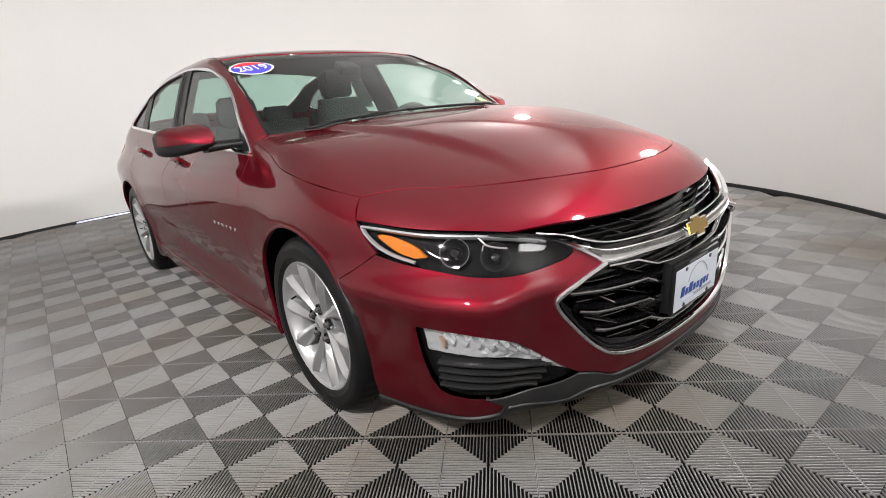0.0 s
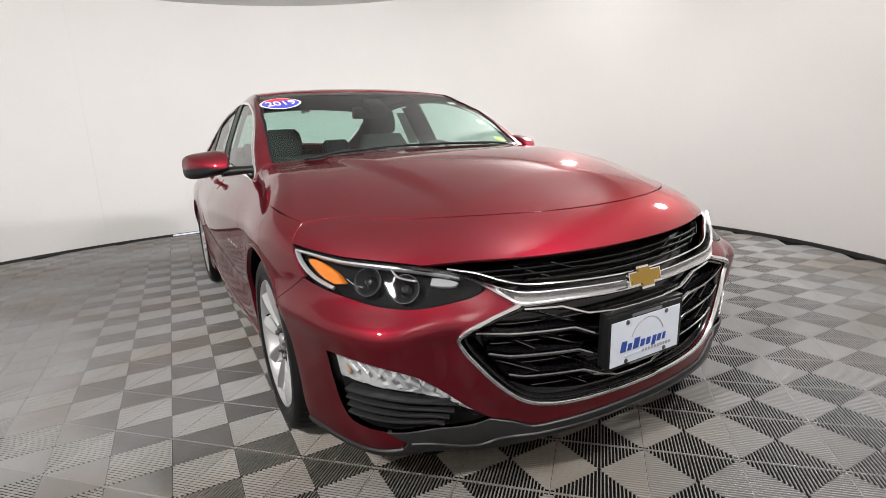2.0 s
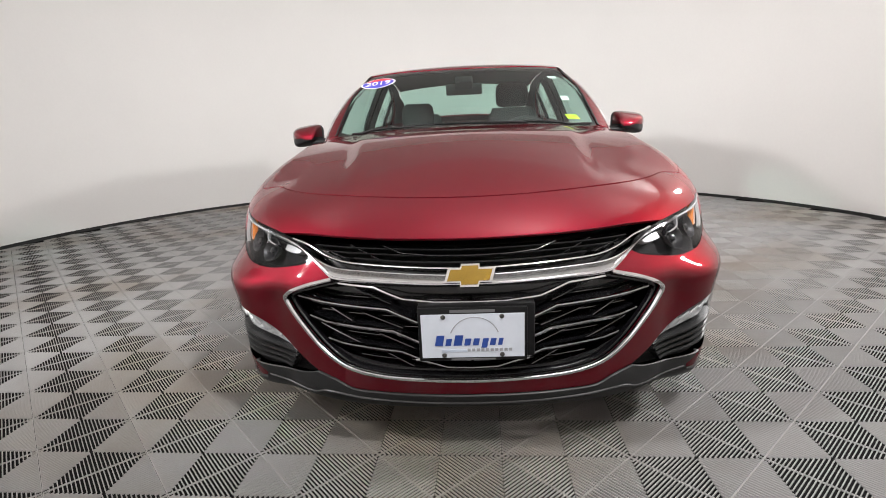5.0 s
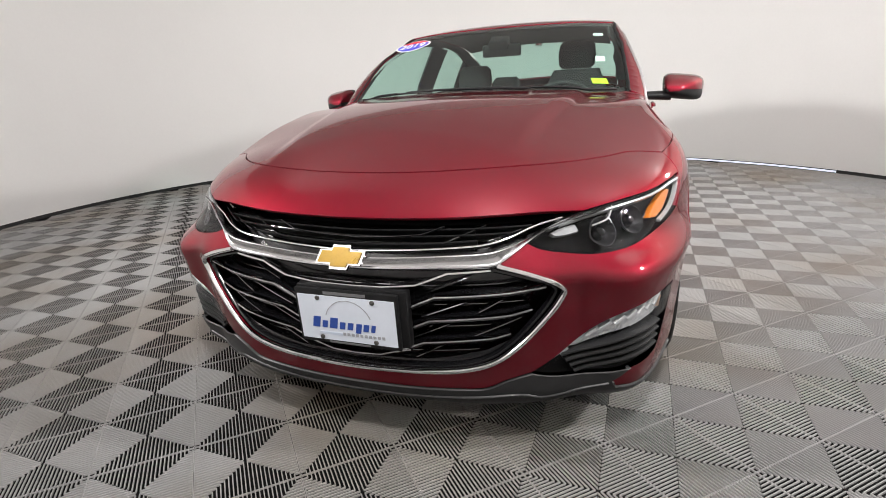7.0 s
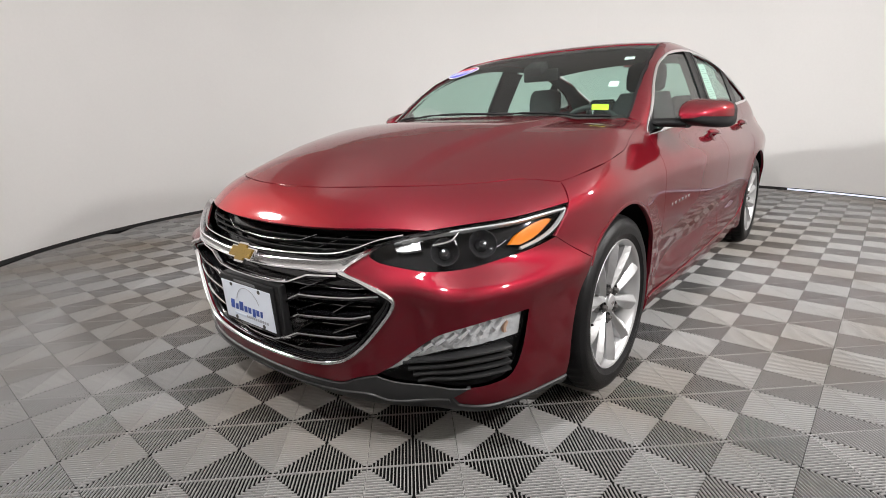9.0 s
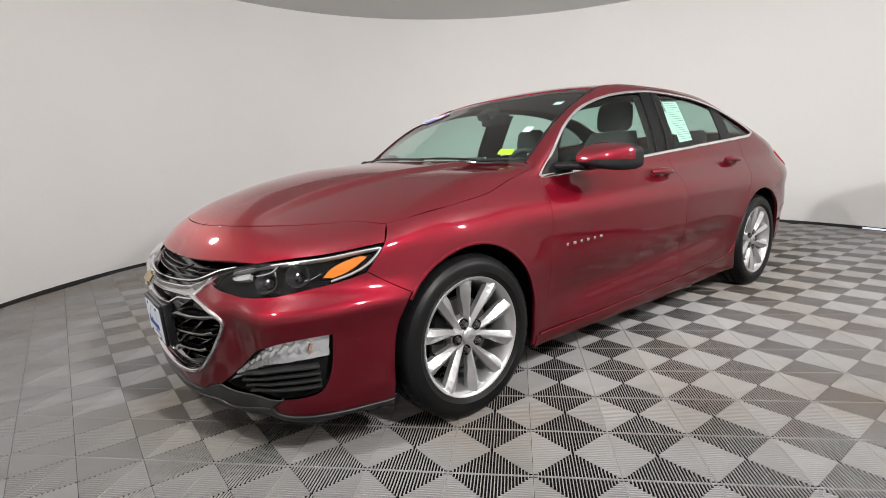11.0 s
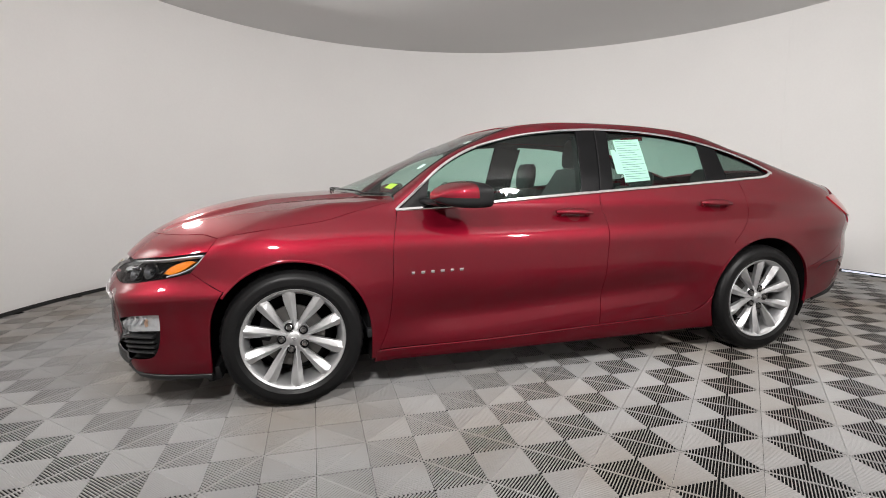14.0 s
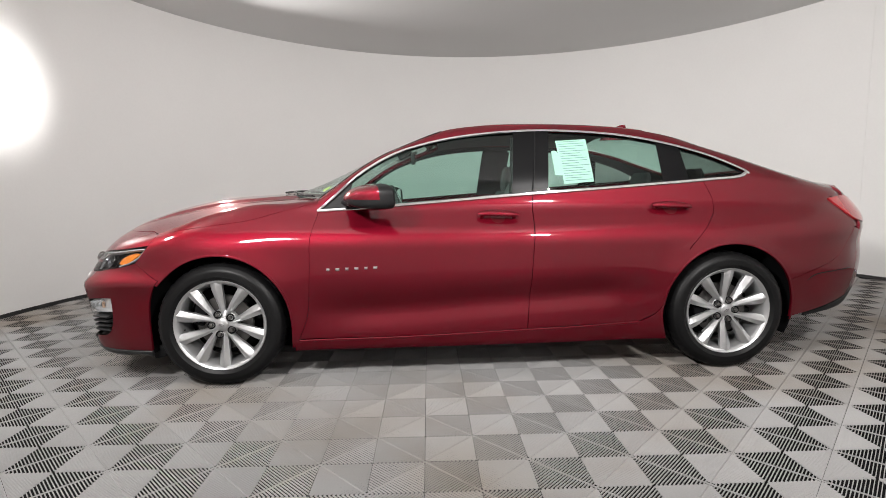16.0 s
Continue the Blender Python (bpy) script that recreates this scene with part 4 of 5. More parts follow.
panel("cowl", "top", [[(1.215, 0), (1.185, 0.28), (1.09, 0.49), (0.985, 0.635), (0.90, 0.705)], [(0.86, 0.70), (0.94, 0.60), (1.03, 0.46), (1.11, 0.26), (1.13, 0)]], BLACK, car, "black cowl panel", both=True, deep=0.012, fold=0, gap=0)
for s in (1, -1):
    ribbon("screen_trim", "side", SCREEN_SIDE, 0.012, 0.003, BLACK, screen, sign=s)
panel("rear_window", "top", [[(-0.955, 0), (-0.965, 0.2), (-0.99, 0.42), back_e[0]], back_e, [back_e[-1], (-1.97, 0.35), (-2.0, 0)]], GLASS, car, "tinted rear window", both=True, h=0.05, fold=0, gap=0.004, deep=0.003)
panel("boot_lid", "top", [[(-2.0, 0), (-1.97, 0.35), back_e[-1]], deck_e, [(-2.30, 0.66), (-2.40, 0.45), (-2.45, 0)]], PAINT, car, both=True, h=0.035)
panel("tail_panel", "rear", [[(0, 1.06), (30, 1.04), (37, 0.96)], [(37, 0.96), (38, 0.75), (38, 0.42)], [(38, 0.42), (0, 0.40)]], PAINT, car, both=True, h=0.04)
panel("tail_lip", "rear", [[(0, 0.40), (38, 0.42)], [(38, 0.35), (0, 0.30)]], BLACK, car, both=True, h=0.04)
lip = []
for y in np.linspace(-0.56, 0.56, 17):
    e, b = 1 - (abs(y) / 0.57) ** 4, 0.30 * y * y
    zs = on_skin("top", -2.26 + b, abs(float(y)), 1, 0.0).translation.z - 0.008
    lip.append([Vector((x + b, y, z)) for x, z in ((-2.16, zs + 0.003), (-2.32, zs - 0.006 + 0.004 * e), (-2.385, zs - 0.014 + 0.008 * e), (-2.395, zs - 0.024 + 0.006 * e), (-2.385, zs - 0.040), (-2.34, zs - 0.07), (-2.20, zs - 0.03))])
panel("rear_shoulder", "rear", [[(20, 1.03), (40, 1.02), (56, 1.0)], [(56, 1.0), (56, 0.80)], [(56, 0.80), (20, 0.80)]], PAINT, car, "red body under boot lid", deep=0.010, h=0.03)
panel("rear_shoulder", "rear", [[(-20, 1.03), (-40, 1.02), (-56, 1.0)], [(-56, 1.0), (-56, 0.80)], [(-56, 0.80), (-20, 0.80)]], PAINT, car, "red body under boot lid", deep=0.010, h=0.03)
part("boot_lip", loft(lip), PAINT, car, "red boot lip spoiler")
fin = loft([[Vector(v) for v in oval((-0.90 - 0.02 * k, 0, 1.432 + 0.06 * k), 0.075 * (1 - 0.55 * k), 0.022 * (1 - 0.6 * k), 16, 2.2)] for k in (-0.2, 0.3, 0.7, 0.95)])
part("roof_aerial", fin, PAINT, car, "small red shark-fin aerial")

# underside, wheel housings and cabin floor
part("front_valance", box((0.52, 1.24, 0.10), (1.83, 0, 0.145), 0.04), DARK, car, "black air dam under the nose")
for s in (1, -1):
    part("air_deflector", box((0.07, 0.22, 0.07), (1.79, s * 0.70, 0.175), 0.015, (0, 12, 0)), BLACK, car, "black flap ahead of the front wheel")
part("underfloor", box((1.9, 1.60, 0.06), (0, 0, 0.20), 0.02), DARK, car, "black underfloor between the wheels")
part("underbody", box((3.9, 1.16, 0.10), (-0.05, 0, 0.17), 0.01), DARK, car, "black underbody")
part("front_core", box((0.50, 1.20, 0.42), (1.93, 0, 0.42), 0.03), DARK, car)
part("cabin_floor", box((3.0, 1.56, 0.05), (-0.45, 0, 0.30), 0.01), TRIM, car, "dark cabin floor")
part("bulkhead", box((0.05, 1.50, 0.62), (1.02, 0, 0.60), 0.01), DARK, car)
part("parcel_shelf", box((0.62, 1.30, 0.04), (-1.72, 0, 1.01), 0.01), TRIM, car, "dark parcel shelf")
for x in (AXLE, -AXLE):
    for s in (1, -1):
        bm = bmesh.new()
        turns = np.arange(-22, 203, 7)
        edge = np.array([(x + 0.398 * math.cos(radians(a)), WHEEL_Z + 0.398 * math.sin(radians(a))) for a in turns])
        skin, _ = onto("side", edge)
        ring = [[bm.verts.new((u, s * 0.52, v)) for u, v in edge], [bm.verts.new((u, s * (y - 0.010), v)) for (u, v), y in zip(edge, skin[:, 1])]]
        for i in range(len(ring[0]) - 1):
            bm.faces.new((ring[0][i], ring[0][i + 1], ring[1][i + 1], ring[1][i]))
        bm.faces.new(ring[0])
        part("wheel_housing", bm, DARK, car, "black wheel housing")

# fin aerial at the back of the roof
part("roof_aerial", loft([oval((x, 0, z), rx, ry, 20, 2.2) for x, z, rx, ry in ((-1.075, 1.385, 0.098, 0.026), (-1.090, 1.425, 0.084, 0.021), (-1.112, 1.455, 0.060, 0.014), (-1.134, 1.480, 0.034, 0.008), (-1.146, 1.492, 0.018, 0.004))]),
     PAINT, car, "small red fin aerial")

# ---- wheels ----
wheel = tagged(new("wheel"), "silver ten-spoke alloy wheel with black tyre")
R = WHEEL_R
tyre_profile = [(0.240, -0.085), (0.249, -0.098), (0.268, -0.108), (0.293, -0.108), (0.315, -0.100), (0.329, -0.088), (R - 0.002, -0.070), (R, -0.035), (R, -0.030), (R - 0.007, -0.029), (R - 0.007, -0.022), (R, -0.021),
                (R, 0.021), (R - 0.007, 0.022), (R - 0.007, 0.029), (R, 0.030), (R, 0.035), (R - 0.004, 0.064), (0.329, 0.079), (0.322, 0.088), (0.320, 0.0905), (0.306, 0.097), (0.303, 0.0995), (0.290, 0.102), (0.272, 0.101), (0.266, 0.101), (0.263, 0.098), (0.250, 0.094), (0.240, 0.084)]
bm = lathe(tyre_profile, 144)
for i, v in enumerate(bm.verts):
    r = math.hypot(v.co.x, v.co.z)
    if r > 0.3265 and (i % 144) % 3 == 0:
        k = (r - 0.0035) / r
        v.co.x, v.co.z = v.co.x * k, v.co.z * k
tyre = part("tyre", bm, RUBBER, wheel, "black rubber tyre")
rim = part("rim", lathe([(0.240, -0.09), (0.217, -0.08), (0.208, -0.03), (0.214, 0.045), (0.224, 0.070), (0.230, 0.084), (0.237, 0.091), (0.2435, 0.094), (0.246, 0.090), (0.242, 0.080)], 96), ALLOY, wheel, "silver alloy rim")
# spokes with a ridge, widest at three quarters of their length
for i in range(5):
    for d in (-1, 1):
        base = radians(90 + 72 * i)
        rings = []
        for r, turn_a, w_in, w_out, y, rise in ((0.028, 11.5, 0.011, 0.010, 0.054, 0.003), (0.060, 12.6, 0.0125, 0.0120, 0.060, 0.004), (0.100, 14.8, 0.0165, 0.0165, 0.067, 0.006), (0.135, 16.2, 0.0195, 0.0225, 0.073, 0.007),
                                                (0.166, 17.2, 0.0225, 0.0290, 0.077, 0.008), (0.190, 17.8, 0.0245, 0.0320, 0.081, 0.008), (0.214, 18.1, 0.0265, 0.0330, 0.084, 0.006), (0.238, 18.3, 0.0300, 0.0350, 0.087, 0.002)):
            a = base + d * radians(turn_a)
            er, et = Vector((math.cos(a), 0, math.sin(a))), Vector((-math.sin(a), 0, math.cos(a)))
            rings.append([er * r + et * d * u + Vector((0, y + v, 0)) for u, v in ((-w_in, -0.034), (-w_in, -0.010), (-0.75 * w_in, -0.006), (-0.002, rise), (0.003, rise), (0.80 * w_out, -0.007), (w_out, -0.012), (w_out, -0.034))])
        part("spoke", loft(rings), ALLOY, rim, "", False)
part("hub", lathe([(0.080, 0.010), (0.078, 0.046), (0.068, 0.055), (0.034, 0.060), (0.033, 0.068), (0.028, 0.072), (0.0005, 0.073)], 48), ALLOY, rim)
part("hub_emblem", plate([(a * 0.18, b * 0.18) for a, b in shape], 0.002), SATIN, rim, smooth=False).matrix_world = pose(0, 0.0735, 0, -90)
for i in range(5):
    a = radians(90 + 36 + 72 * i)
    part("lug_nut", lathe([(0.0125, 0.045), (0.0120, 0.072), (0.0095, 0.077), (0.0005, 0.078)], 6), IRON, rim).matrix_world = pose(0.058 * math.cos(a), 0, 0.058 * math.sin(a))
    part("lug_seat", lathe([(0.0225, 0.0560), (0.0215, 0.0655), (0.0180, 0.0650), (0.0140, 0.0580)], 18), GLOSSBLACK, rim).matrix_world = pose(0.058 * math.cos(a), 0, 0.058 * math.sin(a))
part("brake_disc", lathe([(0.0005, 0.012), (0.070, 0.014), (0.075, 0.008), (0.080, 0.008), (0.150, 0.008), (0.150, -0.016), (0.06, -0.016)], 64), IRON, wheel, "grey brake disc")
part("brake_caliper", box((0.065, 0.07, 0.13), (0.135, 0.005, 0.02), 0.015), DARK, wheel)
part("wheel_back", lathe([(0.0005, -0.06), (0.19, -0.06)], 32), DARK, wheel)
part("valve", rod([(0.186, 0.06, -0.075), (0.178, 0.082, -0.070)], 0.004), BLACK, rim)
wheel.parent = car
wheel.matrix_basis = pose(AXLE, 0.814, WHEEL_Z + 0.003, 0, -15, 0)
for x, s, turn in ((-AXLE, 1, 18), (AXLE, -1, 40), (-AXLE, -1, 15)):
    copy_thing(wheel, pose(x, s * 0.808, WHEEL_Z + 0.003, 0, turn, 0) @ (Matrix.Identity(4) if s > 0 else pose(0, 0, 0, 0, 0, 180)))

# ---- cabin ----
dash = [[Vector((x, y, z)) for x, z in ((1.12, 0.93), (0.98, 0.985 - 0.03 * (y / 0.7) ** 2), (0.72, 0.985 - 0.02 * (y / 0.7) ** 2), (0.60, 0.955), (0.56, 0.90), (0.60, 0.80), (0.72, 0.60), (1.0, 0.60))] for y in np.linspace(-0.72, 0.72, 13)]
part("dashboard", loft(dash), TRIM, car, "dark dashboard")
part("instrument_hood", loft([[Vector(v) for v in oval((0.66 + 0.05 * k, 0.37, 0.985), 0.17 - 0.01 * k, 0.045, 18, 2.4, ((0, 1, 0), (0, 0, 1)))] for k in (-1, 0, 1, 2)]), TRIM, car, "instrument hood")
part("centre_screen", box((0.03, 0.24, 0.15), (0.575, 0, 0.965), 0.01, (0, -12, 0)), GLOSSBLACK, car, "black centre display")
wheel_m = pose(0.42, 0.37, 0.90, 0, -64, 0)
steering = put(part("steering_wheel", lathe([(0.186 + 0.015 * math.cos(a), 0.015 * math.sin(a)) for a in np.linspace(0, 2 * math.pi, 13)], 48), TRIM, car, "dark steering wheel"), wheel_m @ pose(0, 0, 0, 90))
part("steering_boss", box((0.14, 0.10, 0.11), (0, 0, 0), 0.02), TRIM, steering)
for k in (0, 180, 270):
    part("steering_spoke", box((0.15, 0.03, 0.035), (0.11, 0, 0), 0.008), SATIN, steering).matrix_basis = pose(0, 0, 0, 0, k, 0)


def cushion(name, rings, mat, parent, label=""):
    return part(name, loft(rings), mat, parent, label)


def seat_at(x, y, label, drop=0.0):
    seat = tagged(new("front_seat"), label)
    seat.parent = car
    cushion("seat_cushion", [oval((x - 0.02 + 0.0, y, 0.44 + 0.14 * k), 0.27 - 0.03 * abs(k - 0.4), 0.25 - 0.02 * k, 24, 3.2) for k in (0, 0.3, 0.6, 0.9, 1.0)], FABRIC, seat)
    cushion("backrest", [oval((x - 0.20 - 0.27 * k, y, 0.56 + (0.60 - drop) * k), 0.065 + 0.015 * math.sin(math.pi * k), (0.245 + 0.02 * math.sin(math.pi * k) - 0.09 * max(0, k - 0.55) / 0.45), 24, 3.0) for k in (0, 0.15, 0.35, 0.55, 0.75, 0.9, 1.0)], FABRIC, seat)
    cushion("headrest", [oval((x - 0.475 - 0.02 * k, y, 1.165 - drop + 0.185 * k), 0.050 * e, 0.128 * e, 20, 2.6) for k, e in ((0, 0.75), (0.12, 0.95), (0.5, 1), (0.85, 0.93), (1, 0.7))], FABRIC, seat)
    for d in (-0.06, 0.06):
        part("headrest_post", rod([(x - 0.46, y + d, 1.12 - drop), (x - 0.475, y + d, 1.19 - drop)], 0.006), SATIN, seat)


seat_at(0.10, 0.37, "charcoal cloth driver seat with headrest")
seat_at(0.10, -0.37, "charcoal cloth passenger seat set low", 0.13)
bench = tagged(new("rear_bench"), "charcoal cloth rear bench with two headrests")
bench.parent = car
cushion("seat_cushion", [oval((-0.92, 0, 0.42 + 0.14 * k), 0.27 - 0.02 * k, 0.66 - 0.02 * k, 32, 4.0) for k in (0, 0.4, 0.8, 1.0)], FABRIC, bench)
cushion("backrest", [oval((-1.18 - 0.24 * k, 0, 0.54 + 0.50 * k), 0.08, 0.655 - 0.05 * k, 32, 4.5) for k in (0, 0.3, 0.6, 0.9, 1.0)], FABRIC, bench)
for y in (-0.36, 0.36):
    cushion("headrest", [oval((-1.44 - 0.02 * k, y, 1.03 + 0.13 * k), 0.05 * e, 0.13 * e, 20, 3.0) for k, e in ((0, 0.85), (0.2, 1), (0.7, 1), (1, 0.75))], FABRIC, bench)
part("rear_view_mirror", box((0.03, 0.23, 0.07), (0.36, 0.0, 1.265), 0.012, (0, 8, 0)), BLACK, car, "black rear-view mirror")
part("camera_pod", box((0.10, 0.11, 0.05), (0.42, 0, 1.30), 0.012, (0, 26, 0)), BLACK, car, "black sensor pod behind windscreen")

# ---- stickers, wipers, plate ----
dm = on_skin("top", 0.405, 0.540, -1, 0.003)
ax = Vector((0.0, 1.0, 0.10)).normalized()
nz = (dm.to_3x3() @ Vector((0, 0, 1))).normalized()
ax = (ax - nz * ax.dot(nz)).normalized()
dm = Matrix((ax, nz.cross(ax), nz)).transposed().to_4x4()
dm.translation = on_skin("top", 0.405, 0.540, -1, 0.004).translation
egg = lambda k, n=36: [(0.112 * k * math.cos(2 * math.pi * i / n), (0.090 * k) * math.sin(2 * math.pi * i / n) * (1.0 - 0.12 * math.cos(4 * math.pi * i / n))) for i in range(n)]
decal = put(part("windscreen_decal", plate(egg(1.0), 0.0006), WHITE, screen, "oval red and blue year decal", False), dm)
put(part("decal_field", plate(egg(0.90), 0.0006), DECALBLUE, screen, smooth=False), dm @ Matrix.Translation((0, 0, 0.0008)))
put(part("decal_band", plate([(x, max(y, 0.044)) for x, y in egg(0.90) if y > 0.038], 0.0006), DECALRED, screen, smooth=False), dm @ Matrix.Translation((0, 0, 0.0016)))
lettering("decal_lettering", "2019", 0.081, dm @ Matrix.Translation((0, -0.006, 0.003)) @ Matrix.Diagonal((1, 1.35, 1, 1)), WHITE, screen)
for u, v, sz, mat, nm in ((0.875, 0.585, (0.075, 0.048), YELLOW, "yellow_sticker"), (0.42, 0.545, (0.05, 0.045), WHITE, "white_sticker"), (0.70, 0.575, (0.045, 0.05), WHITE, "white_sticker")):
    put(part(nm, box((*sz, 0.0008), (0, 0, 0), 0), mat, screen, smooth=False), on_skin("top", u, v, 1, -0.004) @ pose(0, 0, 0, 0, 0, -6))
sheet = panel("window_sheet", "side", [[(-0.470, 1.330), (-0.652, 1.340)], [(-0.652, 1.340), (-0.672, 1.088)], [(-0.672, 1.088), (-0.497, 1.074)], [(-0.497, 1.074), (-0.470, 1.330)]], PAPER, car, "white printed sheet behind the rear window", deep=0.016, fold=0, gap=0)
for i in range(17):
    z = 1.322 - i * 0.0142
    d = (1.33 - z) * 0.10
    w = (0.13, 0.155, 0.15, 0.10, 0.158, 0.12)[i % 6]
    ribbon("text_bar", "side", [(-0.482 - d, z), (-0.482 - d - w, z + 0.008 * w / 0.15)], 0.0035, 0.0006, INK if i in (1, 7) else GREY, sheet, deep=0.0155)
panel("window_sheet", "side", [[(-0.440, 1.27), (-0.470, 1.27), (-0.495, 1.13), (-0.450, 1.13)]], PAPER, car, "white sheet edge behind the rear window", deep=0.018, fold=0, gap=0)
for pts in ([(1.165, 0.30), (1.155, 0.10), (1.13, -0.10), (1.075, -0.32)], [(0.99, -0.60), (1.04, -0.50), (1.09, -0.38), (1.125, -0.25)], [(0.93, 0.66), (1.02, 0.52), (1.09, 0.36), (1.14, 0.16)]):
    pts3 = [on_skin("top", a, abs(b), 1 if b >= 0 else -1, 0.007).translation for a, b in spline(pts, 0.03)]
    blade = part("wiper", rod(pts3, 0.004), BLACK, car, "black windscreen wiper")
    part("wiper_arm", rod([p + Vector((0.012, 0, 0.003)) for p in pts3[: len(pts3) * 3 // 4]], [0.006 - 0.003 * i / len(pts3) for i in range(len(pts3) * 3 // 4)]), BLACK, blade)

pm = pose(2.372, 0.003, 0.448, 90, 0, 90) @ pose(0, 0, 0, 3, 0, 0)
number = put(part("licence_plate", box((0.318, 0.168, 0.012), (0, 0, 0), 0.004), BLACK, car, "white dealer plate in dark frame with unreadable print"), pm)
part("plate_bracket", box((0.34, 0.17, 0.03), (0.012, 0.006, -0.020), 0.006), BLACK, number)
part("plate_sheet", box((0.300, 0.138, 0.002), (0, -0.003, 0.0068), 0), PLATE, number, smooth=False)
at = -0.112
for w, hh, low in ((0.023, 0.033, 0), (0.0165, 0.022, 0), (0.024, 0.033, 0), (0.0175, 0.022, 0), (0.0175, 0.022, 0), (0.0170, 0.030, 0.008), (0.0165, 0.022, 0), (0.0125, 0.022, 0)):
    part("print_bar", plate([(0, -low), (w, -low), (w + 0.2 * hh, hh - low), (0.2 * hh, hh - low)]), BLUE, number, smooth=False).matrix_basis = Matrix.Translation((at, -0.033, 0.008))
    at += w + 0.0075
for i in range(10):
    part("print_bar", box((0.009, 0.009, 0.001), (-0.012 + i * 0.0135, -0.048, 0.0085), 0), GREY, number, smooth=False)
part("print_bar", box((0.075, 0.008, 0.001), (-0.055, -0.050, 0.0085), 0), surface("pale_print", (0.5, 0.56, 0.66), 0.6), number, smooth=False)
part("print_bar", box((0.13, 0.009, 0.001), (0.0, 0.0745, 0.0068), 0), DIMPRINT, number, smooth=False)
part("print_bar", box((0.13, 0.005, 0.001), (0.0, -0.0785, 0.0068), 0), DIMPRINT, number, smooth=False)
arc = [(0.075 * math.cos(radians(a)), -0.022 + 0.075 * math.sin(radians(a))) for a in range(20, 161, 7)] + [(0.072 * math.cos(radians(a)), -0.022 + 0.0735 * math.sin(radians(a))) for a in range(160, 19, -7)]
part("print_arc", plate(arc, 0.001), GREY, number, smooth=False).matrix_basis = Matrix.Translation((0.005, 0.004, 0.008))
for a, b in ((-0.085, 0.058), (0.085, 0.058), (-0.085, -0.064), (0.085, -0.064)):
    part("plate_screw", lathe([(0.0075, 0.004), (0.007, 0.010), (0.004, 0.0115), (0.0005, 0.0115)], 12), IRON, number).matrix_basis = pose(a, b, 0, 90)

# ---- the room ----
def turned(name, profile, mat, n=160, smooth=True):
    """A ring of the round room: profile of (radius, height)."""
    bm = bmesh.new()
    rings = [[bm.verts.new((ROOM.x + r * math.cos(2 * math.pi * i / n), ROOM.y + r * math.sin(2 * math.pi * i / n), z)) for i in range(n)] for r, z in profile]
    for a, b in zip(rings, rings[1:]):
        for i in range(n):
            bm.faces.new((a[i], a[(i + 1) % n], b[(i + 1) % n], b[i]))
    return part(name, bm, mat, smooth=smooth)


tagged(turned("wall_round", [(ROOM_R, 0.022), (ROOM_R, ROOM_H), (ROOM_R + 0.1, ROOM_H), (ROOM_R + 0.1, 0.022), (ROOM_R, 0.022)], WALLPAINT), "white curved studio wall", "wall", kind="structure")
tagged(turned("baseboard", [(ROOM_R + 0.1, 0.0), (ROOM_R - 0.012, 0.0), (ROOM_R - 0.012, 0.032), (ROOM_R + 0.002, 0.034)], BASE), "dark strip along foot of wall", "baseboard", kind="structure")
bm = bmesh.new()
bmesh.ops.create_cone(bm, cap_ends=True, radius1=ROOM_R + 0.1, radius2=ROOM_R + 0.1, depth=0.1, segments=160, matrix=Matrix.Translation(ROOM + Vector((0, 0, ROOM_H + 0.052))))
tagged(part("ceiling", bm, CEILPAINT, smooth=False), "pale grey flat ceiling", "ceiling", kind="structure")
for a0, a1 in ((-181, -172), (129, 163)):
    V, F = [], []
    for a in np.linspace(a0, a1, 12):
        c, d = math.cos(radians(a)), math.sin(radians(a))
        for r, z in ((ROOM_R - 0.014, 0.006), (ROOM_R - 0.014, 0.026)):
            V.append((ROOM.x + r * c, ROOM.y + r * d, z))
    for i in range(11):
        F.append((2 * i, 2 * i + 1, 2 * i + 3, 2 * i + 2))
    tagged(mesh_of("wall_gap", V, F, GAPLIGHT), "bright daylight gap under the wall", "gap", kind="structure")

# upright joint of the wall boards
a = radians(-161.8)
seam = tagged(part("wall_seam", box((0.006, 0.005, ROOM_H - 0.06), (0, 0, ROOM_H / 2), 0.001), WALLPAINT), "thin upright joint in the white wall", "trim", kind="structure")
seam.matrix_basis = pose(ROOM.x + (ROOM_R - 0.0005) * math.cos(a), ROOM.y + (ROOM_R - 0.0005) * math.sin(a), 0, 0, 0, -161.8)

# floor of ribbed tiles: each tile has four fields of ribs, turned a quarter from field to field
STEP = 0.2022
TILE_A = STEP * math.sqrt(2)
# sheet just below the ribs; its colour holds the shade of the gaps
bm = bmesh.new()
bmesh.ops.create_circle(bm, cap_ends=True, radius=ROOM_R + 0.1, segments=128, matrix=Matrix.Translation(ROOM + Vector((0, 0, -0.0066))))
floor = tagged(part("floor", bm, PIT_SHADE, smooth=False), "grey ribbed interlocking floor tiles in a checker pattern", "floor", kind="structure")
RIBS = 26


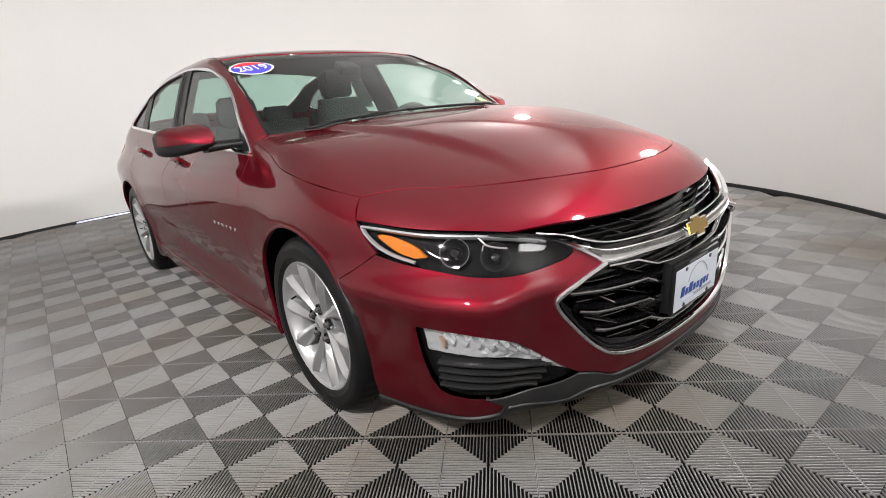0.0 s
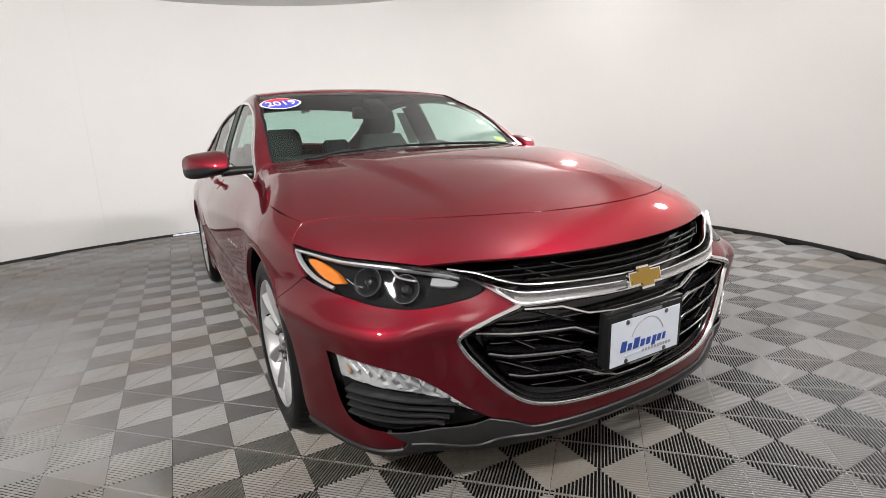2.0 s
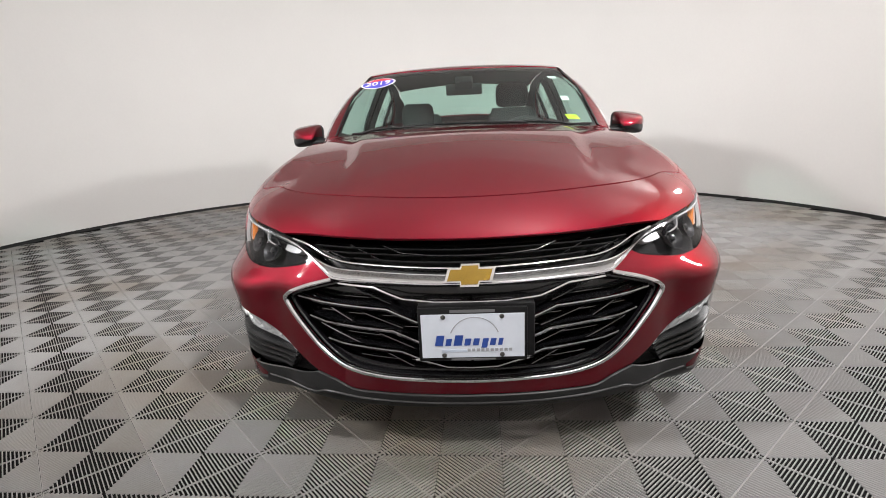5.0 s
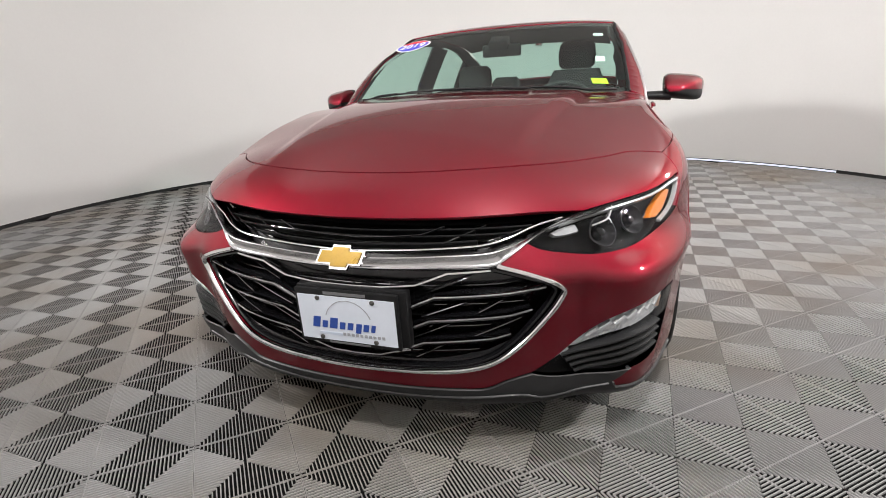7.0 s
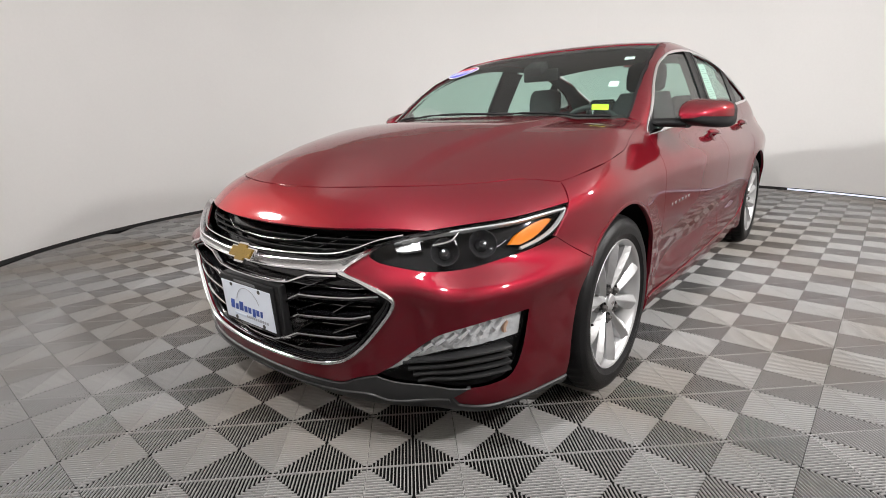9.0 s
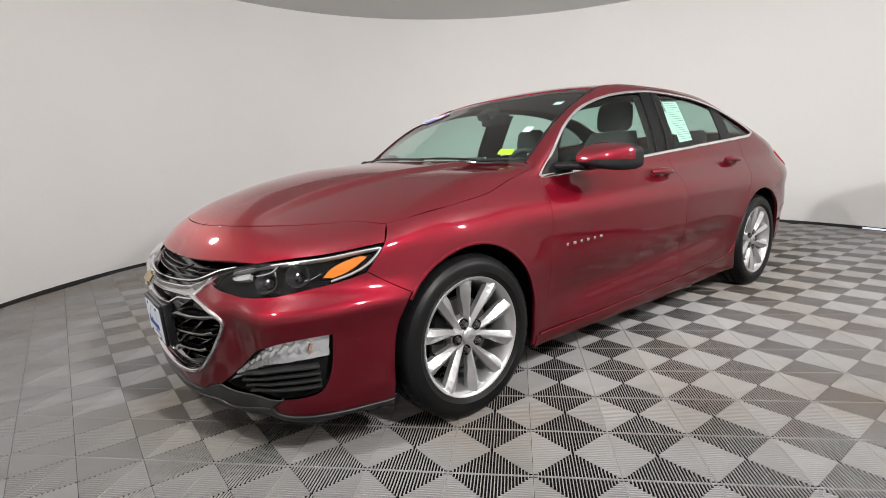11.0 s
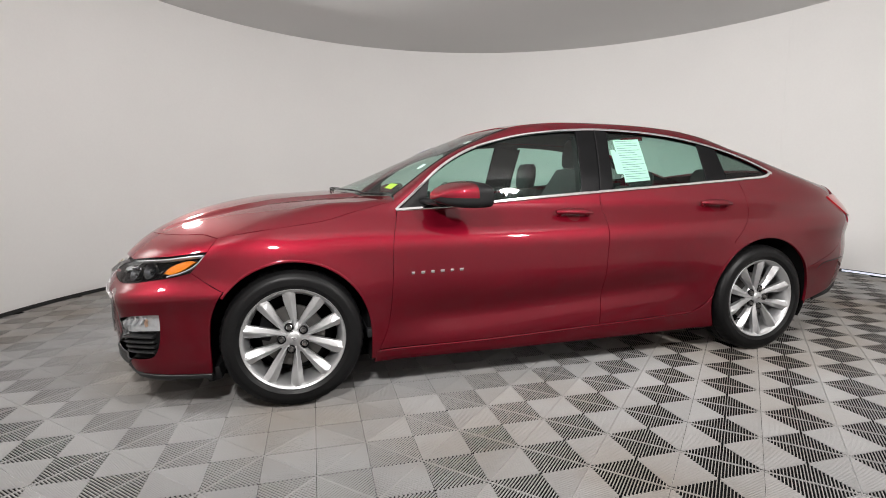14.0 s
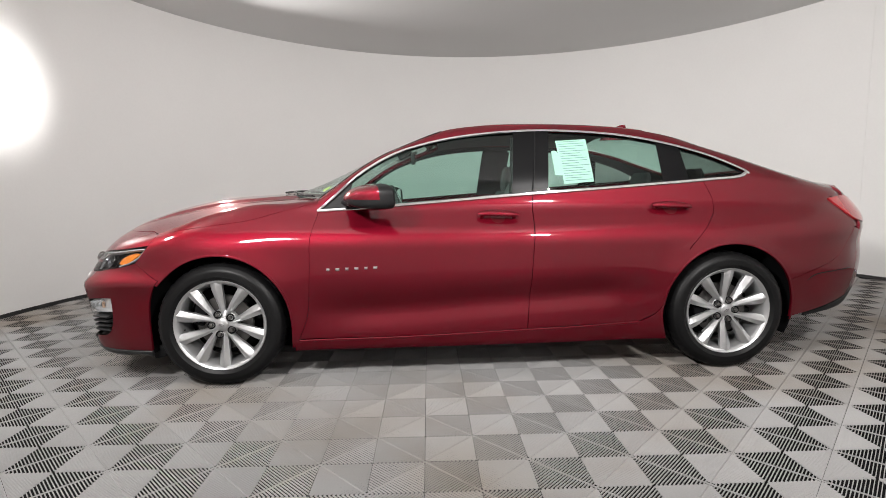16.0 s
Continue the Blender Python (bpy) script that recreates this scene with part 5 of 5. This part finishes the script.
def tile_geometry():
    V, F = [], []
    edge, pitch = TILE_A / 2 - 0.0008, TILE_A / RIBS
    half = edge - 0.0013
    for q in range(4):
        c, s = (1, 0, -1, 0)[q], (0, 1, 0, -1)[q]
        for i in range(RIBS):
            x = (i + 0.5 - RIBS / 2) * pitch
            if half - abs(x) < 0.004:
                continue
            a = len(V)
            prof = ((-0.150, -0.0062), (-0.145, -0.0018), (-0.07, 0.0), (0.07, 0.0), (0.145, -0.0018), (0.150, -0.0062))
            for u, pz in prof:
                px = x + u * pitch
                V.append((px * c - (abs(px) + 0.0012) * s, px * s + (abs(px) + 0.0012) * c, pz))
            for u, pz in prof:
                px = x + u * pitch
                V.append((px * c - half * s, px * s + half * c, pz))
            F += [(a + j, a + 6 + j, a + 7 + j, a + 1 + j) for j in range(5)]
            F += [(a, a + 1, a + 2, a + 3), (a + 6, a + 9, a + 8, a + 7)]
        a = len(V)
        for r, pz in ((edge, -0.0062), (edge, -0.0018), (half, -0.0018), (half, -0.0062)):
            V += [(-r * c - r * s, -r * s + r * c, pz), (r * c - r * s, r * s + r * c, pz)]
        F += [(a + 2 * j, a + 2 * j + 1, a + 2 * j + 3, a + 2 * j + 2) for j in range(3)]
    return V, F


TV, TF = tile_geometry()
tile_mesh = bpy.data.meshes.new("tile")
tile_mesh.from_pydata(TV, [], TF)
tile_mesh.materials.append(TILE)
turn = radians(-1.84)
spots = []
for i in range(-45, 46):
    for j in range(-45, 46):
        if (i + j) % 2:
            x = 2.3265 + STEP * (i * math.cos(turn) - j * math.sin(turn))
            y = 0.4893 + STEP * (i * math.sin(turn) + j * math.cos(turn))
            if math.hypot(x - ROOM.x, y - ROOM.y) < ROOM_R + 0.05:
                spots.append((x, y))
# nearest the way round the nose and the left flank first
spots.sort(key=lambda p: min(math.hypot(p[0] - 2.4, p[1] + 0.9), math.hypot(p[0] - 2.4, p[1] - 0.9), math.hypot(p[0] - 0.9, p[1] - 1.9), math.hypot(p[0] + 0.6, p[1] - 1.9)))
face = Matrix.Rotation(turn + math.pi / 4, 4, "Z")
for x, y in spots[:300]:
    ob = new("tile", tile_mesh)
    ob.parent = floor
    ob.matrix_basis = Matrix.Translation((x, y, 0)) @ face
base_v = np.array(TV) @ np.array(face.to_3x3()).T
allv, allf = [], []
for n, (x, y) in enumerate(spots[300:]):
    allv.append(base_v + np.array((x, y, 0)))
    allf += [tuple(i + n * len(TV) for i in f) for f in TF]
rest = bpy.data.meshes.new("tile_field")
rest.from_pydata(np.vstack(allv).tolist(), [], allf)
rest.materials.append(TILE)
ob = tagged(new("tile_field", rest), "grey ribbed floor tiles towards the wall", kind="stuff")
ob.parent = floor
